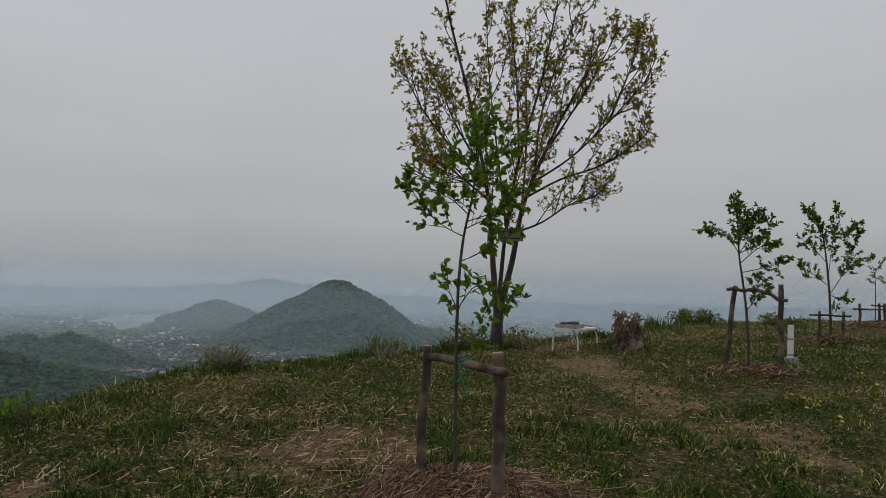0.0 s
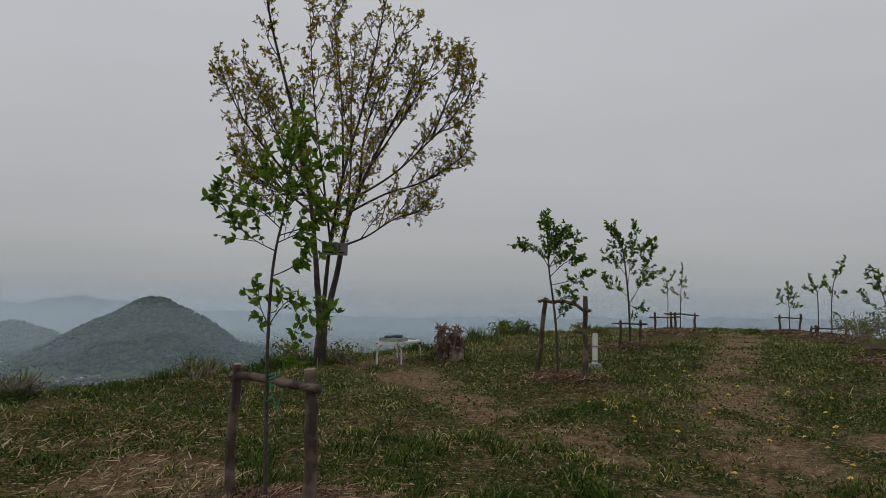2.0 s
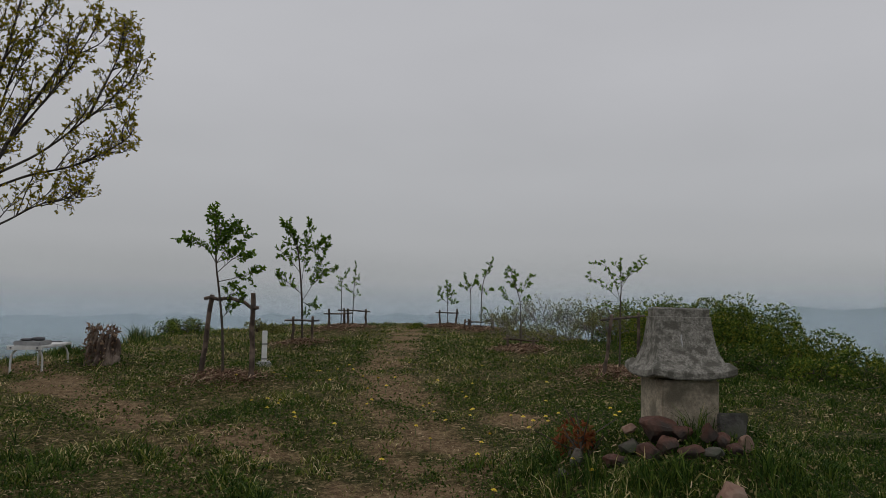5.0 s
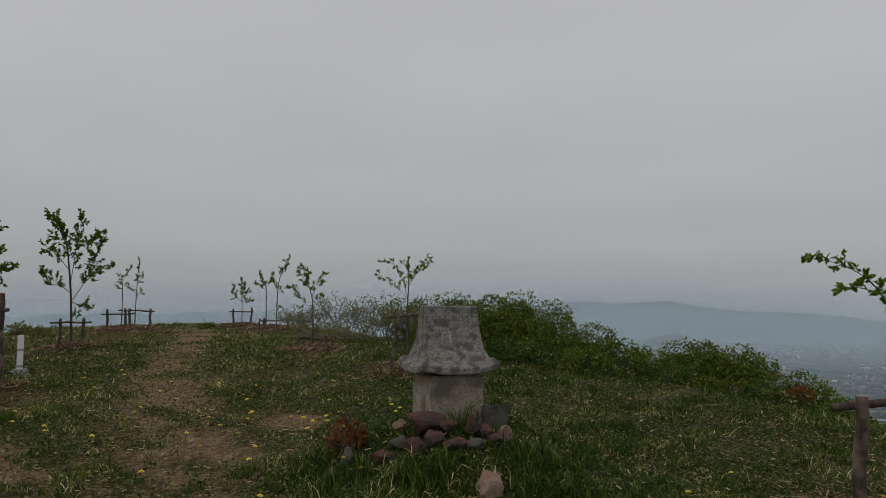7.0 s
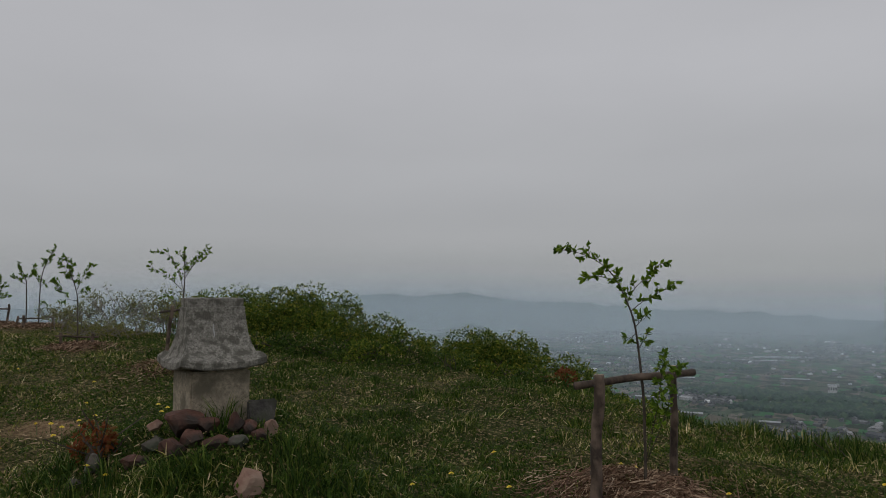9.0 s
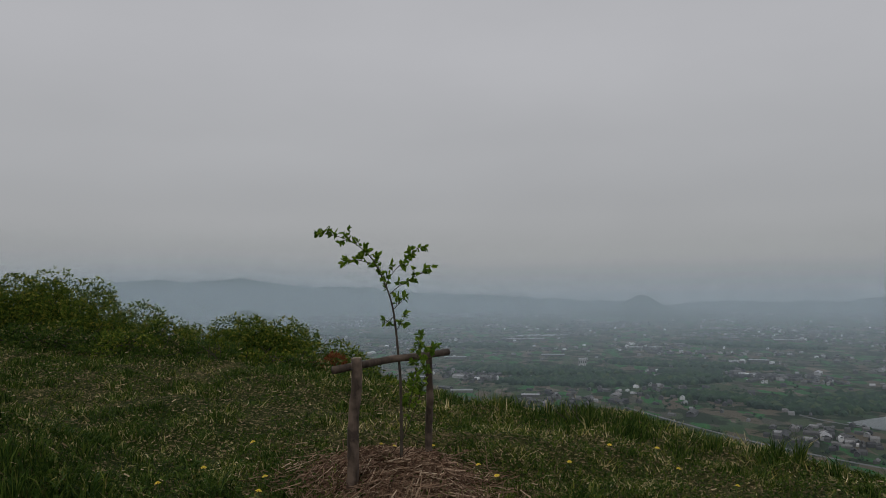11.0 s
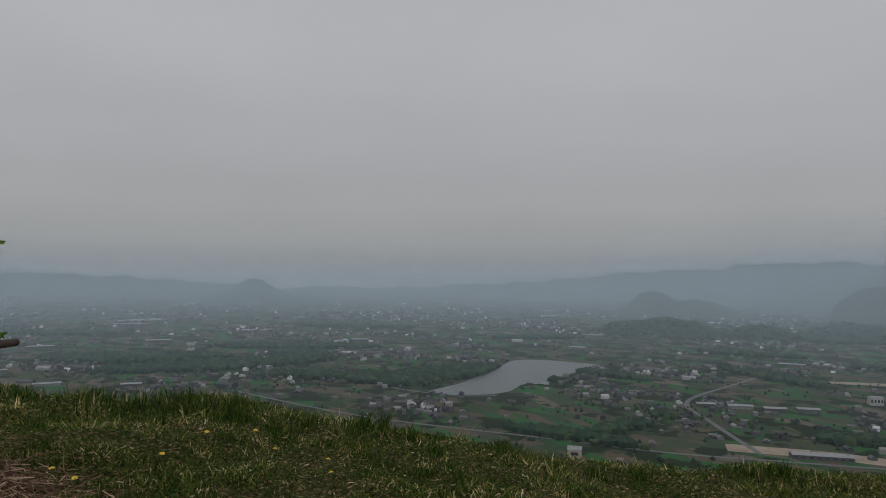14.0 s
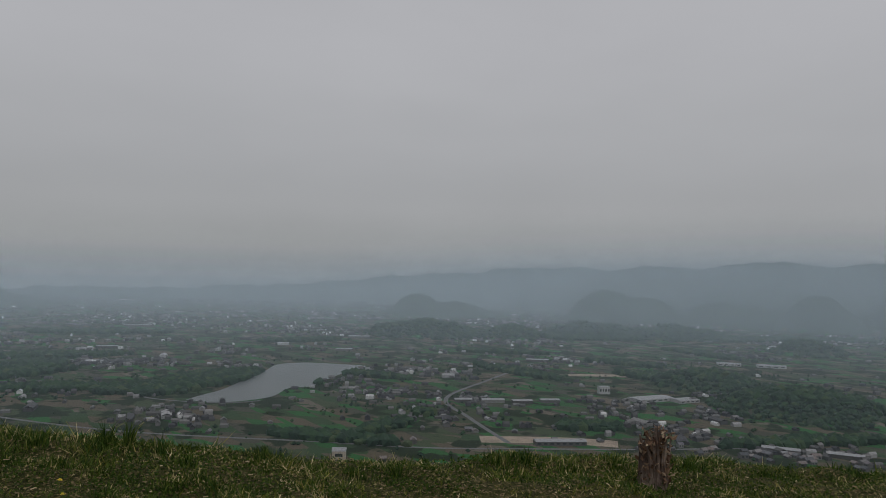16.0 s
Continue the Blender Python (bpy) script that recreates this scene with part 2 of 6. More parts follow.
M_CANOPY = palette("wood_canopy", [(0, (0.007, 0.026, 0.011)), (0.5, (0.014, 0.043, 0.016)), (0.85, (0.024, 0.060, 0.019)), (1, (0.044, 0.068, 0.022))], 0.8)


def ground_material():
    m = bpy.data.materials.new("turf_and_soil")
    m.use_nodes = True
    n = m.node_tree.nodes
    b = n["Principled BSDF"]
    b.inputs["Roughness"].default_value = 0.95
    b.inputs["Specular IOR Level"].default_value = 0.1
    geo = n.new("ShaderNodeNewGeometry")
    no = n.new("ShaderNodeTexNoise")
    no.inputs["Scale"].default_value, no.inputs["Detail"].default_value = 14, 8
    links(m, geo.outputs["Position"], no.inputs["Vector"])
    fine = n.new("ShaderNodeTexNoise")
    fine.inputs["Scale"].default_value, fine.inputs["Detail"].default_value, fine.inputs["Roughness"].default_value = 75, 5, 0.75
    links(m, geo.outputs["Position"], fine.inputs["Vector"])
    grain = n.new("ShaderNodeMix")
    grain.inputs["Factor"].default_value = 0.6
    links(m, no.outputs["Fac"], grain.inputs["A"])
    links(m, fine.outputs["Fac"], grain.inputs["B"])
    flake = n.new("ShaderNodeTexVoronoi")
    flake.inputs["Scale"].default_value = 48
    links(m, geo.outputs["Position"], flake.inputs["Vector"])
    pick = n.new("ShaderNodeSeparateColor")
    links(m, flake.outputs["Color"], pick.inputs[0])
    dry = n.new("ShaderNodeMapRange")
    dry.inputs["From Min"].default_value, dry.inputs["From Max"].default_value = 0.78, 0.96
    links(m, pick.outputs[0], dry.inputs["Value"])
    big = n.new("ShaderNodeTexNoise")
    big.inputs["Scale"].default_value, big.inputs["Detail"].default_value = 1.3, 4
    links(m, geo.outputs["Position"], big.inputs["Vector"])

    def rampof(stops, src):
        r = n.new("ShaderNodeValToRGB")
        while len(r.color_ramp.elements) < len(stops):
            r.color_ramp.elements.new(0.5)
        for el, (p, c) in zip(r.color_ramp.elements, stops):
            el.position, el.color = p, (*c, 1)
        links(m, src, r.inputs[0])
        return r.outputs[0]

    tone = grain.outputs["Result"]
    turf = rampof([(0.38, (0.012, 0.013, 0.004)), (0.5, (0.062, 0.057, 0.018)), (0.62, (0.20, 0.155, 0.07))], tone)
    soil = rampof([(0.36, (0.055, 0.034, 0.018)), (0.5, (0.165, 0.108, 0.058)), (0.64, (0.38, 0.275, 0.16))], tone)
    lushturf = rampof([(0.38, (0.005, 0.011, 0.002)), (0.5, (0.022, 0.036, 0.006)), (0.64, (0.085, 0.085, 0.026))], tone)
    gr, gm = n.new("ShaderNodeAttribute"), n.new("ShaderNodeMix")
    gr.attribute_name, gm.data_type = "green", "RGBA"
    links(m, gr.outputs["Fac"], gm.inputs["Factor"])
    links(m, turf, gm.inputs["A"])
    links(m, lushturf, gm.inputs["B"])
    turf = gm.outputs["Result"]
    at = n.new("ShaderNodeAttribute")
    at.attribute_name = "bare"
    ad = n.new("ShaderNodeMath")
    ad.operation = "MULTIPLY_ADD"
    links(m, big.outputs["Fac"], ad.inputs[0])
    ad.inputs[1].default_value = 0.5
    links(m, at.outputs["Fac"], ad.inputs[2])
    mr = n.new("ShaderNodeMapRange")
    mr.inputs["From Min"].default_value, mr.inputs["From Max"].default_value = 0.5, 0.85
    links(m, ad.outputs[0], mr.inputs["Value"])
    mix = n.new("ShaderNodeMix")
    mix.data_type = "RGBA"
    links(m, mr.outputs[0], mix.inputs["Factor"])
    links(m, turf, mix.inputs["A"])
    links(m, soil, mix.inputs["B"])
    litter = n.new("ShaderNodeMix")
    litter.data_type = "RGBA"
    litter.inputs["B"].default_value = (0.26, 0.19, 0.10, 1)
    links(m, dry.outputs[0], litter.inputs["Factor"])
    links(m, mix.outputs["Result"], litter.inputs["A"])
    links(m, litter.outputs["Result"], b.inputs["Base Color"])
    bn = n.new("ShaderNodeBump")
    bn.inputs["Strength"].default_value, bn.inputs["Distance"].default_value = 1.0, 0.03
    links(m, tone, bn.inputs["Height"])
    links(m, bn.outputs[0], b.inputs["Normal"])
    return m


def plain_material():
    m = bpy.data.materials.new("farmland")
    m.use_nodes = True
    n = m.node_tree.nodes
    b = n["Principled BSDF"]
    b.inputs["Roughness"].default_value = 0.95
    b.inputs["Specular IOR Level"].default_value = 0.1
    geo = n.new("ShaderNodeNewGeometry")
    mp = n.new("ShaderNodeMapping")
    mp.inputs["Rotation"].default_value = (0, 0, 0.5)
    mp.inputs["Scale"].default_value = (1 / 60, 1 / 22, 0)
    links(m, geo.outputs["Position"], mp.inputs[0])
    vo = n.new("ShaderNodeTexVoronoi")
    vo.distance = "CHEBYCHEV"
    vo.inputs["Scale"].default_value, vo.inputs["Randomness"].default_value = 1.0, 0.75
    links(m, mp.outputs[0], vo.inputs["Vector"])
    ss = n.new("ShaderNodeSeparateColor")
    links(m, vo.outputs["Color"], ss.inputs[0])
    rp = n.new("ShaderNodeValToRGB")
    rp.color_ramp.interpolation = "CONSTANT"
    stops = [(0, (0.028, 0.11, 0.03)), (0.12, (0.098, 0.082, 0.056)), (0.34, (0.054, 0.072, 0.036)), (0.55, (0.038, 0.068, 0.030)), (0.72, (0.13, 0.11, 0.085)), (0.77, (0.066, 0.066, 0.048)), (0.92, (0.030, 0.10, 0.030))]
    while len(rp.color_ramp.elements) < len(stops):
        rp.color_ramp.elements.new(0.5)
    for el, (p, c) in zip(rp.color_ramp.elements, stops):
        el.position, el.color = p, (*c, 1)
    links(m, ss.outputs[0], rp.inputs[0])
    no = n.new("ShaderNodeTexNoise")
    no.inputs["Scale"].default_value, no.inputs["Detail"].default_value = 0.022, 8
    links(m, geo.outputs["Position"], no.inputs["Vector"])
    mr = n.new("ShaderNodeMapRange")
    mr.inputs["From Min"].default_value, mr.inputs["From Max"].default_value = 0.52, 0.56
    links(m, no.outputs["Fac"], mr.inputs["Value"])
    grove = n.new("ShaderNodeMix")
    grove.data_type = "RGBA"
    grove.inputs["B"].default_value = (0.018, 0.030, 0.013, 1)
    links(m, rp.outputs[0], grove.inputs["A"])
    links(m, mr.outputs[0], grove.inputs["Factor"])
    links(m, grove.outputs["Result"], b.inputs["Base Color"])
    return m


M_GROUND, M_PLAIN = ground_material(), plain_material()
M_FOREST = material("wooded_hill", (0.010, 0.030, 0.010), (0.030, 0.058, 0.017), 0.09, (0.018, 0.042, 0.013), 0.02, 0.95, 1.0, 0.12, dist=5.0)


def haze_material():
    """Tinted see-through sheet imitating distant haze; how thick it is lies on the curtain's points."""
    m = bpy.data.materials.new("haze_tint_sheet")
    m.use_nodes = True
    n = m.node_tree.nodes
    n.clear()
    at = n.new("ShaderNodeAttribute")
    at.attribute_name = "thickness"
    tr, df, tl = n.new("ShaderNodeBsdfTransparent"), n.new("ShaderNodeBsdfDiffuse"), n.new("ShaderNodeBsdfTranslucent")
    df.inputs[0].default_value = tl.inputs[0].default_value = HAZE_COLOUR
    # normals forced up and down so the upright sheets catch the whole sky
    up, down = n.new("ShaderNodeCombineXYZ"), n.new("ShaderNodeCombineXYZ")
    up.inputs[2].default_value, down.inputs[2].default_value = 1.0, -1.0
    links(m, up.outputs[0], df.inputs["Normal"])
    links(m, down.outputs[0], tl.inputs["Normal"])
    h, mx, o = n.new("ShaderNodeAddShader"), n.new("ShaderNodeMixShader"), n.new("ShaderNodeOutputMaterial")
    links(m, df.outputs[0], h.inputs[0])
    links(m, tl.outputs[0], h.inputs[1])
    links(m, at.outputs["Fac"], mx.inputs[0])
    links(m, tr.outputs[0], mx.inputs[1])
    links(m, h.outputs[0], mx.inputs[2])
    links(m, mx.outputs[0], o.inputs[0])
    return m


# blue-grey of the distance, put into the curtains' own colour
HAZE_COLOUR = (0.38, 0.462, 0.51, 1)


# ---- building helpers ----
def thing(name, loc, label, category, group="", kind=""):
    ob = new(name)
    ob.location = loc
    return tagged(ob, label, category, group, kind)


def part(name, bm, mat, parent=None, label="", smooth=False):
    me = bpy.data.meshes.new(name)
    bm.to_mesh(me)
    bm.free()
    for p in me.polygons:
        p.use_smooth = smooth
    me.materials.append(mat)
    ob = new(name, me)
    ob.parent = parent
    if label:
        tagged(ob, label)
    return ob


def big(name, V, F, mats, parent=None, smooth=False, mat_index=None):
    """A mesh from arrays of vertices and of equal-sided faces."""
    me = bpy.data.meshes.new(name)
    V, F = np.asarray(V, np.float32), np.asarray(F, np.int32)
    k = F.shape[1]
    me.vertices.add(len(V))
    me.vertices.foreach_set("co", V.ravel())
    me.loops.add(F.size)
    me.loops.foreach_set("vertex_index", F.ravel())
    me.polygons.add(len(F))
    me.polygons.foreach_set("loop_start", np.arange(0, F.size, k, dtype=np.int32))
    me.polygons.foreach_set("loop_total", np.full(len(F), k, np.int32))
    me.polygons.foreach_set("use_smooth", np.full(len(F), smooth, bool))
    for mm in mats:
        me.materials.append(mm)
    if mat_index is not None:
        me.polygons.foreach_set("material_index", np.asarray(mat_index, np.int32))
    me.update(calc_edges=True)
    ob = new(name, me)
    ob.parent = parent
    return ob


def tube(bm, pts, radii, sides=8, rough=0.0, cap=True, seed=0):
    rnd = random.Random(seed)
    pts = [Vector(p) for p in pts]
    rings = []
    for i, p in enumerate(pts):
        d = (pts[min(i + 1, len(pts) - 1)] - pts[max(i - 1, 0)]).normalized()
        ref = Vector((0, 1, 0)) if abs(d.z) > 0.7 else Vector((0, 0, 1))
        u = d.cross(ref).normalized()
        v = d.cross(u)
        ring = []
        for k in range(sides):
            t = 2 * math.pi * k / sides
            r = radii[i] * (1 + rough * rnd.uniform(-1, 1))
            ring.append(bm.verts.new(p + r * (math.cos(t) * u + math.sin(t) * v)))
        rings.append(ring)
    for a_, b_ in zip(rings, rings[1:]):
        for k in range(sides):
            bm.faces.new((a_[k], a_[(k + 1) % sides], b_[(k + 1) % sides], b_[k]))
    if cap:
        bm.faces.new(rings[0][::-1])
        bm.faces.new(rings[-1])


def smooth_line(pts, n=4):
    """A rounder line through the given points."""
    P = [Vector(p) for p in pts]
    if len(P) < 3:
        return [P[0].lerp(P[-1], i / (n * 2)) for i in range(n * 2 + 1)]
    out = []
    for i in range(len(P) - 1):
        p0, p1, p2, p3 = P[max(i - 1, 0)], P[i], P[i + 1], P[min(i + 2, len(P) - 1)]
        for j in range(n):
            t = j / n
            out.append(0.5 * ((2 * p1) + (p2 - p0) * t + (2 * p0 - 5 * p1 + 4 * p2 - p3) * t * t + (3 * p1 - p0 - 3 * p2 + p3) * t ** 3))
    return out + [P[-1]]


def box(bm, c, s, bevel=0.0, rot=None):
    r = bmesh.ops.create_cube(bm, size=1)
    mat = Matrix.Translation(c) @ (rot or Matrix()) @ Matrix.Diagonal((*s, 1))
    bmesh.ops.transform(bm, matrix=mat, verts=r["verts"])
    if bevel:
        ed = {e_ for v_ in r["verts"] for e_ in v_.link_edges}
        bmesh.ops.bevel(bm, geom=list(ed), offset=bevel, segments=2, affect="EDGES")


def vnoise(x, y, seed=0):
    """Smooth lattice noise, -1 to 1."""
    xi, yi = np.floor(x).astype(np.int64), np.floor(y).astype(np.int64)
    fx, fy = x - xi, y - yi
    fx, fy = fx * fx * (3 - 2 * fx), fy * fy * (3 - 2 * fy)

    def h(i, j):
        v = np.sin(i * 127.1 + j * 311.7 + seed * 74.7) * 43758.5453
        return (v - np.floor(v)) * 2 - 1

    return (h(xi, yi) * (1 - fx) + h(xi + 1, yi) * fx) * (1 - fy) + (h(xi, yi + 1) * (1 - fx) + h(xi + 1, yi + 1) * fx) * fy


def fbm(x, y, seed=0, octaves=3):
    return sum(vnoise(x * 2 ** k, y * 2 ** k, seed + k) / 2 ** k for k in range(octaves))


# ---- the ground ----
PLAIN = -200.0
EDGE = [(-180, 12), (-100, 9), (-60, 6.5), (-31, 7.2), (-26, 7.8), (-20, 9.2), (-10, 10.4), (0, 12), (8, 13.4), (14, 15), (20, 20), (28, 22), (36, 24), (44, 19), (50, 15.5), (56, 13.3), (65, 11.6), (74, 10.8), (82, 9.8), (90, 8.9), (94, 8.65), (97, 8.7), (100.4, 9.1), (103, 9.0), (106, 8.6), (109, 8.25), (112, 8.1), (116, 8.1), (120, 7.85), (124, 7.55), (128, 7.5), (131.5, 7.6), (135, 8.0), (139, 8.65), (142.5, 8.85), (146.5, 9.25), (150, 9.75), (154, 10.1), (158, 10.4), (163, 11.5), (180, 12)]
# mulched mounds and the shrine's rise: x, y, radius, height
MOUNDS = [(0.12, 4.1, 0.62, 0.2), (3.6, 8.4, 0.75, 0.09), (6.5, 12.1, 0.7, 0.08), (9.6, 15.9, 1.0, 0.12), (12.7, 15.6, 0.8, 0.08), (12.4, 13.9, 0.9, 0.06), (8.9, 8.8, 0.6, 0.05), (7.9, 6.0, 0.8, 0.12), (5.86, 0.2, 0.6, 0.13), (4.82, 2.97, 0.95, 0.45), (2.87, 11.24, 0.5, 0.1), (0.88, 11.57, 0.8, 0.06), (-2.25, 7.9, 0.75, 0.2), (-0.8, 9.9, 0.8, 0.14)]
# wooded hills on the plain and beyond: azimuth, distance, height, radius, sharpness
HILLS = [(-8.3, 2250, 186, 380, 1.25), (-17.2, 2850, 94, 215, 0.8), (-12.5, 2500, 30, 260, 1.0), (-27, 1720, 60, 125, 0.75), (-30, 1780, 48, 170, 0.8), (-33.5, 1260, 84, 200, 0.9), (-28, 1240, 50, 150, 0.9), (-23.8, 1250, 24, 120, 0.9),
         (101.2, 3800, 116, 220, 0.9), (101.5, 3850, 50, 420, 1.0), (70.8, 3300, 98, 190, 1.0), (132.2, 3200, 99, 135, 1.3), (134, 3220, 60, 280, 1.0), (147.1, 3200, 138, 200, 1.3), (149.5, 3250, 108, 260, 1.1), (151, 4350, 250, 860, 1.2), (159, 4250, 284, 900, 1.2), (166, 4200, 276, 880, 1.2), (161.6, 3100, 141, 180, 1.0), (156, 3300, 90, 300, 1.0), (174, 3600, 240, 800, 1.1),
         (133, 2250, 34, 190, 0.8), (139, 2230, 22, 120, 0.8), (146, 2450, 26, 170, 0.8), (151.5, 2480, 30, 200, 0.8), (161, 2150, 30, 100, 0.8), (160.5, 1230, 24, 130, 0.7), (154.5, 1420, 20, 110, 0.7)]
# the far range that closes the plain: azimuth, height over the plain
RANGE = [(-180, 80), (-40, 80), (-22, 90), (-13, 165), (-6, 110), (5, 90), (20, 100), (40, 130), (50, 178), (57, 196), (66, 200), (68.6, 214), (70.6, 216), (71.4, 196), (73.5, 176), (80, 150), (87, 112), (94, 78), (101, 45), (108, 45), (116, 60), (124, 95), (131, 155), (140, 215), (150, 225), (158, 235), (170, 230), (180, 150)]
# woods standing on the plain: x, y, half length, half width, turn in degrees
WOODS = [(408, -1174, 90, 45, -152), (677, -1281, 124, 30, -178), (934, -1115, 111, 18, 174), (543, -790, 42, 12, -140), (323, -935, 112, 11, -120), (723, -2010, 38, 25, -122), (1350, -1811, 228, 45, -138), (943, -2331, 411, 45, -127), (1146, -462, 70, 38, -130), (1175, -601, 113, 34, -70), (1536, -404, 61, 40, -79), (1242, -347, 69, 22, -121), (699, -503, 76, 12, -149), (707, -590, 48, 10, -80), (1661, -1084, 114, 18, -104), (1050, -849, 70, 12, -157), (1052, -710, 17, 9, -155), (1676, -1534, 155, 40, -133), (869, -1414, 92, 16, -163), (739, -685, 14, 8, -102), (1174, -1348, 102, 16, -143), (854, -1752, 128, 14, 165), (1586, -86, 165, 45, -102), (1425, -217, 198, 40, -88), (1674, -435, 180, 25, -112), (2172, 77, 124, 25, -107), (2533, 425, 256, 25, -120), (1212, -617, 97, 30, -90), (2154, -713, 193, 25, -123), (-592, 1540, 97, 14, -35), (-665, 2109, 151, 14, 59), (-390, 2049, 144, 25, -6), (-1578, 2807, 154, 25, -10), (-559, 2389, 109, 12, -32)]
VILLAGES = [(800, -814), (712, -714), (1042, -949), (1096, -938), (898, -723), (941, -414), (915, -418), (492, -1002), (458, -871), (352, -843), (304, -882), (274, -919), (600, -965), (584, -881), (923, -779), (983, -1344), (967, -1202), (1465, -583), (1435, -628), (1317, -714), (1495, -538), (567, -1175), (1503, 64), (1490, 19), (1216, -94), (1521, -348), (1541, -820), (1033, -783), (-517, 1486), (-747, 2399), (-801, 2146), (-491, 1225), (-414, 1672)]
# the denser town north of the hill
TOWN_NORTH = [(-739, 1983), (-684, 2197), (-566, 1625), (-1887, 3552), (-1630, 2901), (-631, 2454), (-872, 2115), (-1390, 3069), (-438, 2014), (-911, 2596), (-103, 3218), (-1240, 3175), (-476, 1370), (-573, 2048), (-1243, 2572)]
LAKE = [(1028, -476), (1055, -520), (1081, -563), (1150, -640), (1225, -723), (1283, -780), (1290, -815), (1278, -851), (1225, -890), (1169, -919), (1135, -868), (1108, -815), (1062, -745), (1019, -686), (1029, -653), (978, -591), (970, -540), (984, -498)]
LAKE_NORTH = [(-1316, 2701), (-1390, 3070), (-1307, 3281), (-1180, 3000), (-1089, 2764), (-1055, 2461), (-1083, 2418), (-1224, 2684)]
PATH = [(2.9, 2.9), (3.2, 3.6), (3.65, 4.4), (4.0, 5.25), (4.7, 6.5), (5.9, 8.4), (7.9, 11.0), (10.4, 14.3), (14.5, 19.5)]
TRAIL = [(2.1, 11.5), (2.05, 9.6), (2.1, 7.9), (2.25, 6.8), (2.45, 5.8), (2.75, 5.1), (2.9, 4.4), (3.0, 3.4)]
BARE = [(-0.9, 5.7, 0.8), (-0.3, 5.3, 0.5), (-2.6, 4.6, 0.2), (-1.7, 5.5, 0.25), (5.35, 5.2, 0.45), (2.3, 11.9, 1.0), (2.9, 5.2, 0.45), (2.3, 6.9, 0.5)]
LUSH = [(-2.7, 4.4, 0.5), (-2.0, 4.9, 0.45), (-3.0, 5.2, 0.4), (-1.4, 4.6, 0.35), (-2.4, 5.9, 0.4), (-3.3, 6.3, 0.5), (1.33, 5.9, 0.8), (0.1, 5.75, 0.6), (3.0, 6.7, 0.7), (4.9, 1.6, 1.0), (4.0, 2.4, 0.7), (4.3, 3.9, 0.6), (-0.25, 4.6, 0.35), (1.9, 4.4, 0.6)]


def azimuth(x, y):
    return np.degrees(np.arctan2(x, y))


def edge_distance(x, y):
    A = np.array(EDGE, float)
    return np.interp(azimuth(x, y), A[:, 0], A[:, 1])


def line_distance(x, y, line):
    best = np.full(np.shape(x), 1e9)
    for (x0, y0), (x1, y1) in zip(line, line[1:]):
        dx, dy = x1 - x0, y1 - y0
        t = np.clip(((x - x0) * dx + (y - y0) * dy) / (dx * dx + dy * dy), 0, 1)
        best = np.minimum(best, np.hypot(x - x0 - t * dx, y - y0 - t * dy))
    return best


def inside(x, y, poly):
    r = np.zeros(np.shape(x), bool)
    for (x0, y0), (x1, y1) in zip(poly, poly[1:] + poly[:1]):
        c = ((y0 > y) != (y1 > y)) & (x < (x1 - x0) * (y - y0) / (y1 - y0 + 1e-9) + x0)
        r ^= c
    return r


def bareness(x, y):
    n_ = fbm(x * 1.7, y * 1.7, 5)
    b = 0.8 * np.clip(1.25 - line_distance(x, y, PATH) / (0.62 + 0.2 * n_), 0, 1)
    b = np.maximum(b, 0.9 * np.clip(1.25 - line_distance(x, y, TRAIL) / (0.55 + 0.25 * n_), 0, 1))
    for cx, cy, r in BARE:
        b = np.maximum(b, np.clip(1.25 - np.hypot(x - cx, y - cy) / (r * (1 + 0.35 * n_)), 0, 1))
    return np.clip(b * np.clip(0.8 + 0.7 * fbm(x * 2.6, y * 2.6, 61), 0.2, 1), 0, 1)


def greenness(x, y):
    """Where the turf is lush: the whole eastern slope, with gaps."""
    az = azimuth(x, y)
    g = np.maximum(np.clip((az - 44) / 8, 0, 1), 0.35 * np.clip((az - 18) / 12, 0, 1)) * np.clip(1.15 + 0.75 * fbm(x * 0.8, y * 0.8, 15), 0.35, 1)
    return g * (1 - np.clip((az - 74) / 12, 0, 1) * (1 - np.clip((np.hypot(x, y) - 4.8) / 3.0, 0.05, 0.6)))


def woods_mask(x, y):
    w = np.zeros(np.shape(x))
    for cx, cy, a_, b_, rot in WOODS:
        c, s = math.cos(radians(rot)), math.sin(radians(rot))
        u, v = (x - cx) * c + (y - cy) * s, -(x - cx) * s + (y - cy) * c
        q = np.hypot(u / a_, v / b_) * (1 + 0.22 * vnoise(x / 40, y / 40, 3))
        w = np.maximum(w, np.clip((1.08 - q) * 6, 0, 1))
    return w


def hills_height(x, y):
    shape = np.shape(x)
    x, y = np.ravel(x), np.ravel(y)
    z = np.zeros(x.shape)
    for az, d, h, r, p in HILLS:
        cx, cy = d * math.sin(radians(az)), d * math.cos(radians(az))
        near = np.nonzero(np.hypot(x - cx, y - cy) < 1.7 * r)[0]
        xs, ys = x[near], y[near]
        q = np.hypot(xs - cx, ys - cy) / r * (1 + 0.16 * fbm(xs / (r * 0.45), ys / (r * 0.45), int(d) % 17, 4))
        t = np.clip(1 - np.sqrt(q * q + 0.01) + 0.1, 0, 1.1)
        dome = np.clip(1 - q * q, 0, 1) ** 1.2
        z[near] = np.maximum(z[near], h * (dome if az > 120 else np.where(q < 1.1, t ** p * (0.75 + 0.25 * t), 0)))
    far = np.nonzero(np.hypot(x, y) > 4000)[0]
    z[far] = np.maximum(z[far], range_height(x[far], y[far]))
    return z.reshape(shape)


